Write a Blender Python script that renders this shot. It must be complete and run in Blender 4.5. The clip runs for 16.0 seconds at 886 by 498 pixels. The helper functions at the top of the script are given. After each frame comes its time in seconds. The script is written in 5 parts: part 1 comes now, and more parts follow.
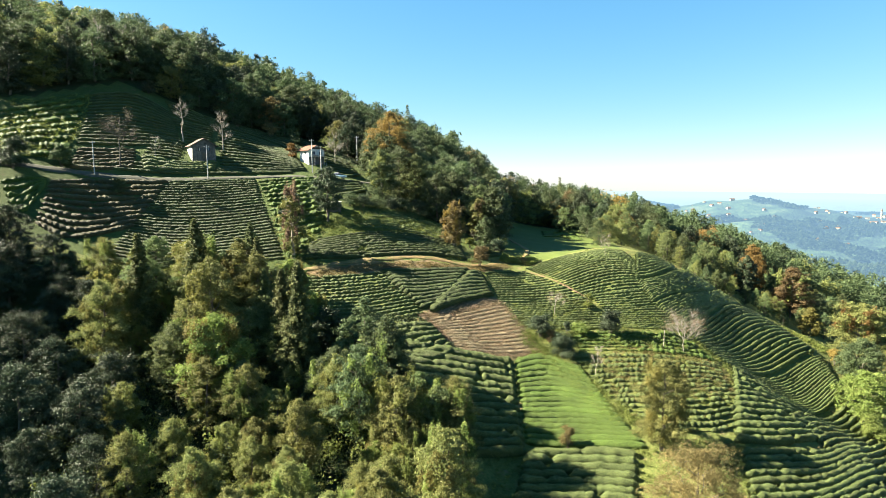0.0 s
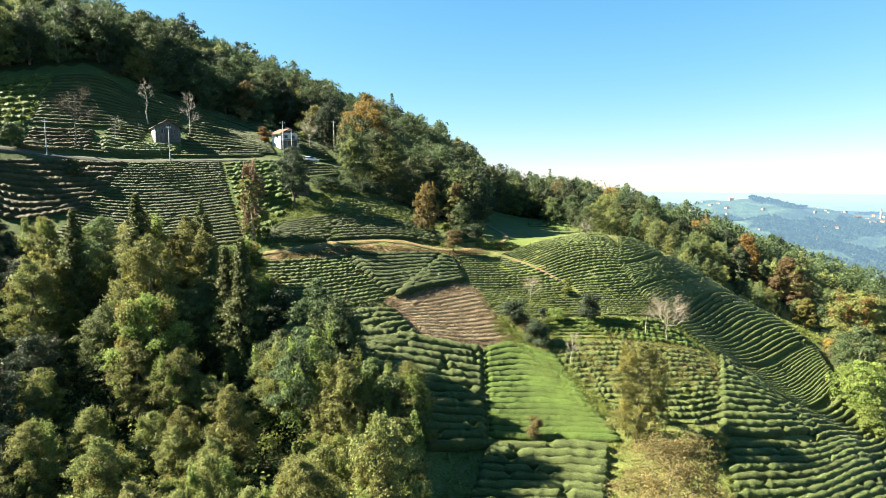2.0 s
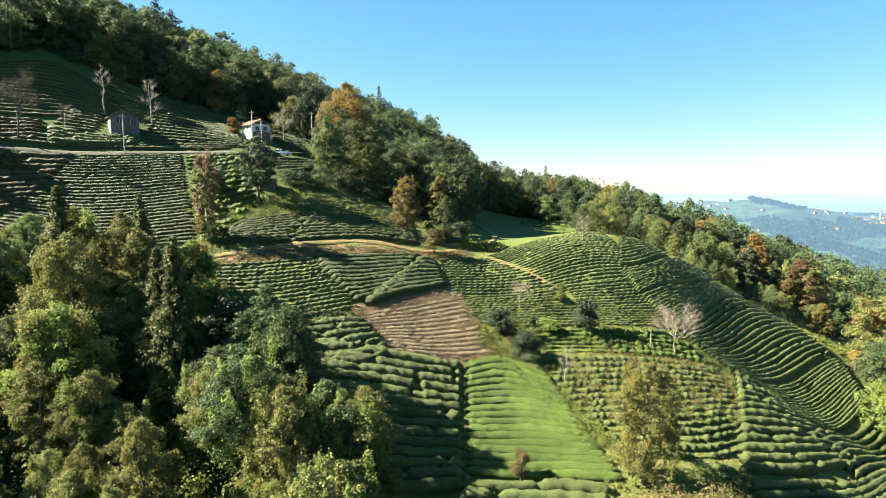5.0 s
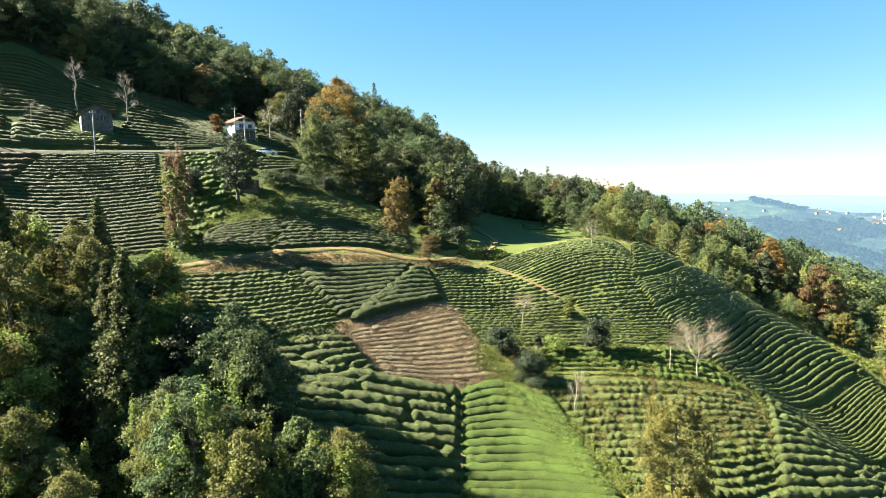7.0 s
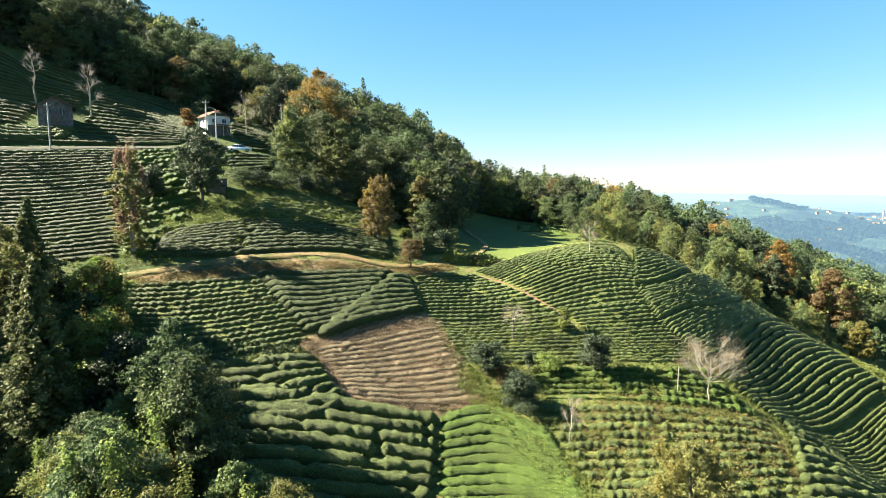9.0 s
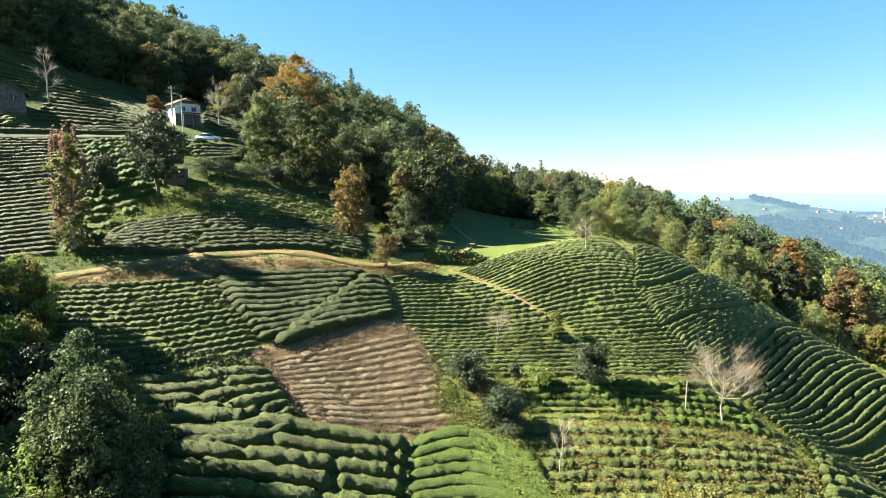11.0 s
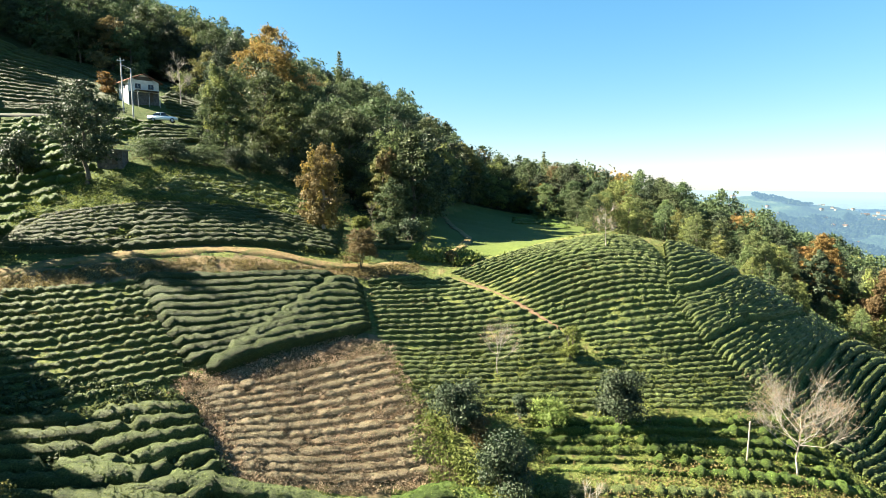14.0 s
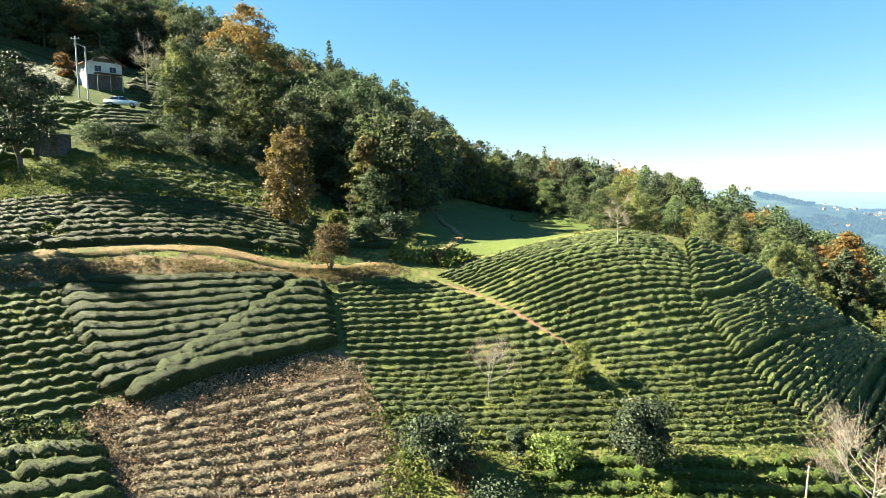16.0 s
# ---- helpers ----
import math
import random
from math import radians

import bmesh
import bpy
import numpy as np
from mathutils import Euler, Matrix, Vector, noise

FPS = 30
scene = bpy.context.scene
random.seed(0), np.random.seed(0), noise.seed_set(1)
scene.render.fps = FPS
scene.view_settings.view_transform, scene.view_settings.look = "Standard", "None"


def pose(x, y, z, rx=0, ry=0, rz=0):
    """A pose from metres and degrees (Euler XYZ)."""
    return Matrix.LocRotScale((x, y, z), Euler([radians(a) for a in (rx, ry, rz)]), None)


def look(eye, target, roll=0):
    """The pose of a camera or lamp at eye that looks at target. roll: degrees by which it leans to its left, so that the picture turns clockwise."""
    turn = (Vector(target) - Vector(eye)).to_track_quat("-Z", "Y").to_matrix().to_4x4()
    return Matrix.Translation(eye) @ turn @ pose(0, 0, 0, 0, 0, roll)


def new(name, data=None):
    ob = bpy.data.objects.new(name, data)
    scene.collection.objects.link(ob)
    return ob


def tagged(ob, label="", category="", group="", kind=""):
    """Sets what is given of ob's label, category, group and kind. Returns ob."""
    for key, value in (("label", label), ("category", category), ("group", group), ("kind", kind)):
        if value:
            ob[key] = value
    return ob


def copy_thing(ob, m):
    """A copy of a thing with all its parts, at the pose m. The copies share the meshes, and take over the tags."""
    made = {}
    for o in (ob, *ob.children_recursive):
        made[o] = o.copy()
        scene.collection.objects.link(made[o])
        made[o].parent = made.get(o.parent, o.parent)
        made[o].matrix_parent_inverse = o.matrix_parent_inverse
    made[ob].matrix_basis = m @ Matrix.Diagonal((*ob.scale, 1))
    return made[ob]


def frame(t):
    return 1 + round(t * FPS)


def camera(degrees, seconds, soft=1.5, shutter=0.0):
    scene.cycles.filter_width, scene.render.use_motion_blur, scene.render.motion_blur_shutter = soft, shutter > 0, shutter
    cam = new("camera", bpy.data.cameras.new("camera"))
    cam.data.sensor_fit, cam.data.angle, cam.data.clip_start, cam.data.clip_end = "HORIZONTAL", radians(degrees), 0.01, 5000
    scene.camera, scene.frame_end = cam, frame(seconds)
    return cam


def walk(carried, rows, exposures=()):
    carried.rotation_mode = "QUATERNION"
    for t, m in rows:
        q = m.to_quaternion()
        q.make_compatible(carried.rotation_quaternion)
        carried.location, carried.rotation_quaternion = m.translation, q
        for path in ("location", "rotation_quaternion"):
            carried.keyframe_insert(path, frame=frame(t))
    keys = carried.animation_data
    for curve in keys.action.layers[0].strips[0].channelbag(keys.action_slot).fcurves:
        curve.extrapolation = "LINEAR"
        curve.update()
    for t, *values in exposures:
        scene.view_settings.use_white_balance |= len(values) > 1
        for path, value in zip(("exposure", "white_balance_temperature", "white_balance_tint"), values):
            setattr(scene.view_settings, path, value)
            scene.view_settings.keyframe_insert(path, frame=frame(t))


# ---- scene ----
cam = camera(74.0, 16.0, soft=0.5)
# seconds, place of the lens, yaw, pitch
ROWS = [
    (0.0, 0.00, 0.00, 60.00, 0.23, -6.92),
    (0.5, 1.37, 1.62, 58.92, 0.26, -6.88),
    (1.0, 2.83, 3.23, 57.85, 0.30, -6.83),
    (1.5, 4.26, 4.84, 56.78, 0.29, -6.82),
    (2.0, 5.46, 6.55, 55.81, 0.21, -6.79),
    (2.5, 6.37, 8.36, 54.94, 0.11, -6.77),
    (3.0, 7.05, 10.21, 54.39, 0.05, -6.76),
    (3.5, 7.61, 12.15, 54.22, 0.05, -6.68),
    (4.0, 8.04, 14.16, 54.21, 0.05, -6.66),
    (6.5, 9.03, 24.95, 54.62, 0.02, -6.64),
    (7.0, 9.19, 27.19, 54.60, 0.00, -6.65),
    (7.5, 9.51, 29.40, 54.58, -0.02, -6.66),
    (8.0, 10.01, 31.55, 54.56, -0.05, -6.68),
    (8.5, 10.72, 33.65, 54.51, -0.04, -6.69),
    (9.0, 11.52, 35.77, 54.41, -0.09, -6.68),
    (11.5, 14.56, 46.36, 52.80, -0.11, -6.79),
    (12.0, 14.85, 48.60, 52.47, -0.10, -6.81),
    (12.5, 15.03, 50.89, 52.18, -0.12, -6.81),
    (13.0, 15.15, 53.23, 51.93, -0.15, -6.85),
    (13.5, 15.25, 55.61, 51.71, -0.16, -6.94),
    (14.0, 15.41, 57.97, 51.43, -0.16, -6.95),
    (14.5, 15.66, 60.27, 51.13, -0.15, -6.93),
    (15.0, 15.99, 62.50, 50.84, -0.14, -6.92),
    (15.5, 16.39, 64.69, 50.54, -0.12, -6.94),
    (16.0, 16.85, 66.86, 50.22, -0.14, -6.97),
]
walk(cam, [(t, pose(x, y, z, 90 + pitch, 0, yaw)) for t, x, y, z, yaw, pitch in ROWS])

# ---- light ----
SUN_FROM = Vector((-1.0, 0.11, 0.7)).normalized()
world = bpy.data.worlds.new("sky")
scene.world = world
world.use_nodes = True
wn = world.node_tree
sky = wn.nodes.new("ShaderNodeTexSky")
sky.sky_type = "NISHITA"
sky.sun_disc = False
sky.sun_elevation = math.asin(SUN_FROM.z)
sky.sun_rotation = math.atan2(SUN_FROM.x, SUN_FROM.y)
sky.altitude = 300
sky.air_density, sky.dust_density, sky.ozone_density = 1.0, 0.0, 2.2
# clear autumn air: deep cyan overhead, paling to white at the sea's horizon
split, join = wn.nodes.new("ShaderNodeSeparateColor"), wn.nodes.new("ShaderNodeCombineColor")
wn.links.new(sky.outputs[0], split.inputs[0])
for k, (gain, power) in enumerate(((0.262, 1.1), (0.645, 0.7), (0.985, 0.55))):
    p, g = wn.nodes.new("ShaderNodeMath"), wn.nodes.new("ShaderNodeMath")
    p.operation, g.operation = "POWER", "MULTIPLY"
    p.inputs[1].default_value, g.inputs[1].default_value = power, gain
    wn.links.new(split.outputs[k], p.inputs[0])
    wn.links.new(p.outputs[0], g.inputs[0])
    wn.links.new(g.outputs[0], join.inputs[k])
wn.links.new(join.outputs[0], wn.nodes["Background"].inputs[0])
wn.nodes["Background"].inputs[1].default_value = 0.05
sun = new("sun", bpy.data.lights.new("sun", "SUN"))
sun.data.energy, sun.data.angle, sun.data.color = 5.0, radians(0.53), (1.0, 0.91, 0.72)
sun.matrix_world = look((0, 0, 300), Vector((0, 0, 300)) - SUN_FROM)
scene.view_settings.exposure = 3.15


# ---- materials ----
def material(name, rough=0.8):
    m = bpy.data.materials.new(name)
    m.use_nodes = True
    b = m.node_tree.nodes["Principled BSDF"]
    b.inputs["Roughness"].default_value = rough
    b.inputs["Specular IOR Level"].default_value = 0.15
    return m, m.node_tree, b


def node(nt, kind, **sets):
    n = nt.nodes.new(kind)
    for k, v in sets.items():
        n.inputs[k].default_value = v
    return n


def noise_of(nt, scale, detail=4.0, rough=0.6, coord="Object"):
    tc = nt.nodes.new("ShaderNodeTexCoord")
    n = node(nt, "ShaderNodeTexNoise", Scale=scale, Detail=detail, Roughness=rough)
    nt.links.new(tc.outputs[coord], n.inputs["Vector"])
    return n.outputs["Fac"]


def ramp(nt, fac, stops):
    r = nt.nodes.new("ShaderNodeValToRGB")
    e = r.color_ramp.elements
    while len(e) < len(stops):
        e.new(0.5)
    for k, (at, c) in zip(e, stops):
        k.position, k.color = at, (*c, 1)
    nt.links.new(fac, r.inputs[0])
    return r.outputs[0]


def mixed(nt, fac, a, b, mode="MIX"):
    m = nt.nodes.new("ShaderNodeMix")
    m.data_type, m.blend_type = "RGBA", mode
    for s, v in ((m.inputs[0], fac), (m.inputs[6], a), (m.inputs[7], b)):
        if isinstance(v, (int, float)):
            s.default_value = v
        elif isinstance(v, tuple):
            s.default_value = (*v, 1)
        else:
            nt.links.new(v, s)
    return m.outputs[2]


def bumped(nt, b, fac, strength, distance):
    u = node(nt, "ShaderNodeBump", Strength=strength, Distance=distance)
    nt.links.new(fac, u.inputs["Height"])
    nt.links.new(u.outputs[0], b.inputs["Normal"])


def leaf_material(name, a, b, c, through_light=0.25, rough=0.55):
    """Foliage: colour differs from tree to tree and from leaf to leaf."""
    m, nt, p = material(name, rough)
    a = tuple(0.64 * (0.6 * u + 0.4 * v) for u, v in zip(a, b))
    c = tuple(0.64 * (0.7 * u + 0.3 * v) for u, v in zip(c, b))
    b = tuple(0.64 * v for v in b)
    geo = nt.nodes.new("ShaderNodeNewGeometry")
    info = nt.nodes.new("ShaderNodeObjectInfo")
    leaf = ramp(nt, geo.outputs["Random Per Island"], [(0.0, a), (0.55, b), (1.0, c)])
    patch = ramp(nt, noise_of(nt, 0.35, 2), [(0.3, (0.62, 0.66, 0.6)), (0.7, (1.25, 1.2, 1.1))])
    col = mixed(nt, 1.0, leaf, patch, "MULTIPLY")
    hsv = node(nt, "ShaderNodeHueSaturation")
    spread = node(nt, "ShaderNodeMapRange")
    spread.inputs[3].default_value, spread.inputs[4].default_value = 0.478, 0.515
    nt.links.new(info.outputs["Random"], spread.inputs[0])
    nt.links.new(spread.outputs[0], hsv.inputs["Hue"])
    val = node(nt, "ShaderNodeMapRange")
    val.inputs[3].default_value, val.inputs[4].default_value = 0.78, 1.2
    nt.links.new(info.outputs["Random"], val.inputs[0])
    nt.links.new(val.outputs[0], hsv.inputs["Value"])
    nt.links.new(col, hsv.inputs["Color"])
    nt.links.new(hsv.outputs[0], p.inputs["Base Color"])
    tr = nt.nodes.new("ShaderNodeBsdfTranslucent")
    nt.links.new(hsv.outputs[0], tr.inputs[0])
    mx = node(nt, "ShaderNodeMixShader", Fac=through_light)
    nt.links.new(p.outputs[0], mx.inputs[1])
    nt.links.new(tr.outputs[0], mx.inputs[2])
    nt.links.new(mx.outputs[0], nt.nodes["Material Output"].inputs[0])
    return m


def tea_material(name, a, b, c, fleck):
    """A clipped hedge: fine leaf grain with young shoots over broad patches of growth."""
    m, nt, p = material(name, 0.6)
    # skin and pores darker than the leaves: shade of the gaps painted in
    a, b, c, fleck = (tuple(k * v for v in q) for k, q in ((0.46, a), (0.61, b), (0.61, c), (0.55, fleck)))
    grain = noise_of(nt, 7.0, 6, 0.75)
    col = ramp(nt, grain, [(0.3, a), (0.5, b), (0.68, c)])
    broad = ramp(nt, noise_of(nt, 0.45, 3), [(0.32, (0.6, 0.62, 0.55)), (0.68, (0.95, 0.95, 0.9))])
    col = mixed(nt, 1.0, col, broad, "MULTIPLY")
    shoots = ramp(nt, noise_of(nt, 22.0, 2), [(0.6, (0, 0, 0)), (0.72, (1, 1, 1))])
    col = mixed(nt, shoots, col, fleck)
    info = nt.nodes.new("ShaderNodeObjectInfo")
    hsv = node(nt, "ShaderNodeHueSaturation")
    val = node(nt, "ShaderNodeMapRange")
    val.inputs[3].default_value, val.inputs[4].default_value = 0.88, 1.12
    nt.links.new(info.outputs["Random"], val.inputs[0])
    nt.links.new(val.outputs[0], hsv.inputs["Value"])
    nt.links.new(col, hsv.inputs["Color"])
    nt.links.new(hsv.outputs[0], p.inputs["Base Color"])
    bumped(nt, p, noise_of(nt, 7.0, 6, 0.8), 1.0, 0.3)
    return m


def simple_material(name, a, b, scale, rough=0.8, bump=0.3, dist=0.02):
    m, nt, p = material(name, rough)
    a, b = (tuple(0.72 * v for v in q) for q in (a, b))
    col = ramp(nt, noise_of(nt, scale, 5), [(0.3, a), (0.7, b)])
    big = ramp(nt, noise_of(nt, scale * 0.12, 3), [(0.3, (0.75, 0.75, 0.75)), (0.7, (1.15, 1.15, 1.15))])
    nt.links.new(mixed(nt, 1.0, col, big, "MULTIPLY"), p.inputs["Base Color"])
    bumped(nt, p, noise_of(nt, scale * 2.5, 4), bump, dist)
    return m


def ground_material(name, a, b, c, soil, share, relief=0.25):
    m, nt, p = material(name, 0.9)
    a, b, c, soil = (tuple(0.6 * v for v in q) for q in (a, b, c, soil))
    col = ramp(nt, noise_of(nt, 3.5, 6, 0.7), [(0.3, a), (0.5, b), (0.7, c)])
    lo, hi = share
    bare = ramp(nt, noise_of(nt, 0.55, 5, 0.65), [(lo, (0, 0, 0)), (hi, (1, 1, 1))])
    col = mixed(nt, bare, col, soil)
    broad = ramp(nt, noise_of(nt, 0.06, 3), [(0.3, (0.75, 0.8, 0.75)), (0.7, (1.2, 1.15, 1.1))])
    nt.links.new(mixed(nt, 1.0, col, broad, "MULTIPLY"), p.inputs["Base Color"])
    bumped(nt, p, noise_of(nt, 5.0, 5, 0.7), 0.8, relief)
    return m


M_GRASS = ground_material("hill_grass", (0.06, 0.082, 0.022), (0.145, 0.172, 0.046), (0.25, 0.25, 0.085), (0.28, 0.205, 0.115), (0.56, 0.72))
M_HILL = ground_material("hill_weeds", (0.035, 0.056, 0.016), (0.075, 0.112, 0.028), (0.135, 0.16, 0.05), (0.16, 0.13, 0.07), (0.58, 0.74), 0.35)
M_MEADOW = ground_material("meadow_grass", (0.05, 0.078, 0.018), (0.09, 0.125, 0.028), (0.135, 0.17, 0.045), (0.15, 0.14, 0.05), (0.68, 0.85), 0.08)
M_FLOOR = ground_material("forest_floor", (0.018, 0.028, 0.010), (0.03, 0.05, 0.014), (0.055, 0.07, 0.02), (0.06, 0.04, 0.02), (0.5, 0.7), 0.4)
M_SOIL = ground_material("plot_soil", (0.07, 0.075, 0.03), (0.13, 0.115, 0.055), (0.2, 0.155, 0.09), (0.28, 0.19, 0.115), (0.45, 0.62), 0.12)
M_TRACK = ground_material("track_earth", (0.17, 0.115, 0.055), (0.25, 0.175, 0.085), (0.33, 0.25, 0.135), (0.12, 0.13, 0.045), (0.46, 0.62), 0.06)
M_REDPATH = ground_material("path_earth", (0.15, 0.092, 0.058), (0.2, 0.128, 0.08), (0.245, 0.17, 0.11), (0.1, 0.115, 0.035), (0.56, 0.7), 0.1)
M_ASPHALT = simple_material("road_concrete", (0.06, 0.062, 0.048), (0.12, 0.115, 0.09), 2.0, 0.9, 0.2, 0.02)

TEA = {
    "full": tea_material("tea_mature", (0.026, 0.036, 0.014), (0.08, 0.108, 0.034), (0.118, 0.15, 0.052), (0.135, 0.16, 0.065)),
    "big": tea_material("tea_deep_green", (0.036, 0.051, 0.019), (0.138, 0.182, 0.058), (0.228, 0.275, 0.095), (0.28, 0.31, 0.14)),
    "bright": tea_material("tea_fresh_growth", (0.042, 0.072, 0.013), (0.105, 0.17, 0.03), (0.165, 0.232, 0.048), (0.22, 0.28, 0.08)),
    "dry": tea_material("tea_pruned_brown", (0.15, 0.11, 0.066), (0.375, 0.3, 0.185), (0.5, 0.42, 0.285), (0.58, 0.5, 0.36)),
    "dull": tea_material("tea_dull_brown", (0.05, 0.046, 0.022), (0.11, 0.1, 0.046), (0.165, 0.15, 0.072), (0.2, 0.185, 0.1)),
}
TEA_LEAF = {
    "full": leaf_material("tea_leaves_mature", (0.036, 0.05, 0.019), (0.105, 0.14, 0.046), (0.165, 0.2, 0.074), 0.15),
    "big": leaf_material("tea_leaves_deep_green", (0.057, 0.078, 0.029), (0.198, 0.252, 0.085), (0.31, 0.36, 0.138), 0.2),
    "bright": leaf_material("tea_leaves_fresh", (0.065, 0.11, 0.02), (0.155, 0.24, 0.046), (0.235, 0.315, 0.075), 0.15),
    "dry": leaf_material("tea_leaves_dry", (0.2, 0.145, 0.088), (0.44, 0.35, 0.22), (0.6, 0.5, 0.35), 0.1),
    "dull": leaf_material("tea_leaves_dull", (0.08, 0.07, 0.032), (0.18, 0.155, 0.075), (0.27, 0.235, 0.125), 0.1),
}
LEAF = {
    "green": leaf_material("leaves_green", (0.045, 0.07, 0.034), (0.1, 0.143, 0.066), (0.172, 0.22, 0.105), 0.3),
    "olive": leaf_material("leaves_olive", (0.095, 0.118, 0.042), (0.225, 0.25, 0.085), (0.38, 0.385, 0.145), 0.35),
    "dark": leaf_material("leaves_evergreen", (0.022, 0.039, 0.020), (0.055, 0.081, 0.044), (0.122, 0.149, 0.093), 0.12, 0.5),
    "fir": leaf_material("needles_fir", (0.04, 0.055, 0.022), (0.11, 0.135, 0.05), (0.21, 0.225, 0.09), 0.25, 0.7),
    "rust": leaf_material("leaves_rust", (0.19, 0.125, 0.042), (0.29, 0.2, 0.062), (0.38, 0.275, 0.1), 0.4),
    "yellow": leaf_material("leaves_yellow", (0.125, 0.13, 0.038), (0.225, 0.21, 0.064), (0.34, 0.3, 0.1), 0.5),
    "brownish": leaf_material("leaves_faded_brown", (0.12, 0.094, 0.04), (0.2, 0.156, 0.07), (0.275, 0.215, 0.105), 0.35),
    "pale": leaf_material("leaves_pale_pink", (0.24, 0.17, 0.11), (0.35, 0.26, 0.175), (0.43, 0.34, 0.25), 0.5),
    "fresh": leaf_material("leaves_fresh_green", (0.07, 0.105, 0.045), (0.165, 0.22, 0.09), (0.29, 0.345, 0.15), 0.35),
    "weed": leaf_material("leaves_weeds", (0.110, 0.161, 0.040), (0.205, 0.263, 0.067), (0.315, 0.347, 0.118), 0.4),
}
M_BARK = simple_material("bark_grey", (0.07, 0.06, 0.045), (0.2, 0.18, 0.145), 6.0, 0.9, 0.6, 0.04)
M_PALEBARK = simple_material("bark_pale", (0.24, 0.21, 0.17), (0.45, 0.41, 0.35), 6.0, 0.9, 0.5, 0.03)

# ---- the lie of the land ----
NET_X = np.array([-150, -95, -60, -30, -5, 15, 35, 52, 75, 180], float)
NET_Y = np.array([0, 50, 75, 92, 107, 121, 140, 180, 290, 400], float)
NET = np.array([
    [24.6, 14.1, 10.5, 10.3, 11.2, 9.9, 6.6, 4, 0.7, -17.2],
    [39.4, 27.5, 22.4, 19.5, 19.7, 19.1, 17.7, 14.6, 8.1, -23.1],
    [48.7, 36.2, 29.8, 26.6, 26, 23, 24.8, 22.1, 12.5, -25.6],
    [57.1, 44.1, 36.5, 33.4, 31.8, 28.1, 29.7, 27.4, 17.3, -26.5],
    [66.3, 53.6, 43.6, 40.8, 39.3, 35.7, 34.7, 30, 22.7, -26.8],
    [74.8, 64.4, 50.9, 48.2, 46.6, 41.5, 44.6, 39.9, 26.6, -26.7],
    [83.4, 73.2, 61.9, 56.7, 51.2, 44.2, 42, 40.5, 25.8, -23.1],
    [98, 90, 74, 66.5, 55, 44.7, 40.9, 40, 32.3, -8.8],
    [114, 98.5, 88, 77, 68, 57, 43.8, 42.1, 38.1, 8.3],
    [122, 105, 93, 81, 74, 61, 45.2, 38, 30.5, 5.5],
])


# swells and hollows of the knoll, its steep flank and the hill: place, height, breadth
SWELLS = [(36, 112, 0.2, 9), (44, 118, 0.52, 9), (52, 112, -0.13, 9), (52, 124, -1.08, 9), (60, 110, -0.93, 9), (62, 97, -4.24, 9), (62, 122, -1.61, 9), (64, 134, 0.82, 9), (48, 103, 0.23, 9),
          (-1, 133, -2.2, 9), (-25, 137, 1.2, 9), (-118, 250, 6, 38)]


def slopes(k, h):
    t = np.empty_like(h)
    t[1:-1] = (h[2:] - h[:-2]) / (k[2:] - k[:-2])[:, None]
    t[0], t[-1] = (h[1] - h[0]) / (k[1] - k[0]), (h[-1] - h[-2]) / (k[-1] - k[-2])
    return t


NET_DX, NET_DY = slopes(NET_X, NET.T).T, slopes(NET_Y, NET)
NET_DXY = slopes(NET_Y, NET_DX)


def weights(k, v):
    v = np.clip(v, k[0], k[-1])
    i = np.clip(np.searchsorted(k, v) - 1, 0, len(k) - 2)
    h = k[i + 1] - k[i]
    s = (v - k[i]) / h
    return i, h, 2 * s**3 - 3 * s**2 + 1, s**3 - 2 * s**2 + s, 3 * s**2 - 2 * s**3, s**3 - s**2


def smooth(v, a, b):
    s = np.clip((v - a) / (b - a), 0, 1)
    return s * s * (3 - 2 * s)


def height(x, y):
    """The ground's height, for arrays of places."""
    x, y = np.atleast_1d(np.asarray(x, float)), np.atleast_1d(np.asarray(y, float))
    i, hx, a0, a1, a2, a3 = weights(NET_X, x)
    j, hy, b0, b1, b2, b3 = weights(NET_Y, y)
    row = lambda f, d, r: a0 * f[r, i] + a1 * hx * d[r, i] + a2 * f[r, i + 1] + a3 * hx * d[r, i + 1]
    z = b0 * row(NET, NET_DX, j) + b1 * hy * row(NET_DY, NET_DXY, j) + b2 * row(NET, NET_DX, j + 1) + b3 * hy * row(NET_DY, NET_DXY, j + 1)
    for a, b, up, wide in SWELLS:
        z = z + up * np.exp(-((x - a) ** 2 + (y - b) ** 2) / (2 * wide * wide))
    past = np.maximum(0.75 * x + 0.65 * y - 285, 0)
    west = np.maximum(-150 - x, 0)
    return np.maximum(z - 0.5 * past * smooth(past, 0, 40) + 0.45 * west * np.exp(-west / 200), -78)


def spot(x, y, up=0.0):
    return float(height(x, y)[0]) + up


def inside(px, py, poly):
    """Which of the points lie in a polygon."""
    n, hit = len(poly), np.zeros(np.shape(px), bool)
    for k in range(n):
        (x0, y0), (x1, y1) = poly[k], poly[(k + 1) % n]
        if y0 != y1:
            hit ^= ((y0 > py) != (y1 > py)) & (px < (x1 - x0) * (py - y0) / (y1 - y0) + x0)
    return hit


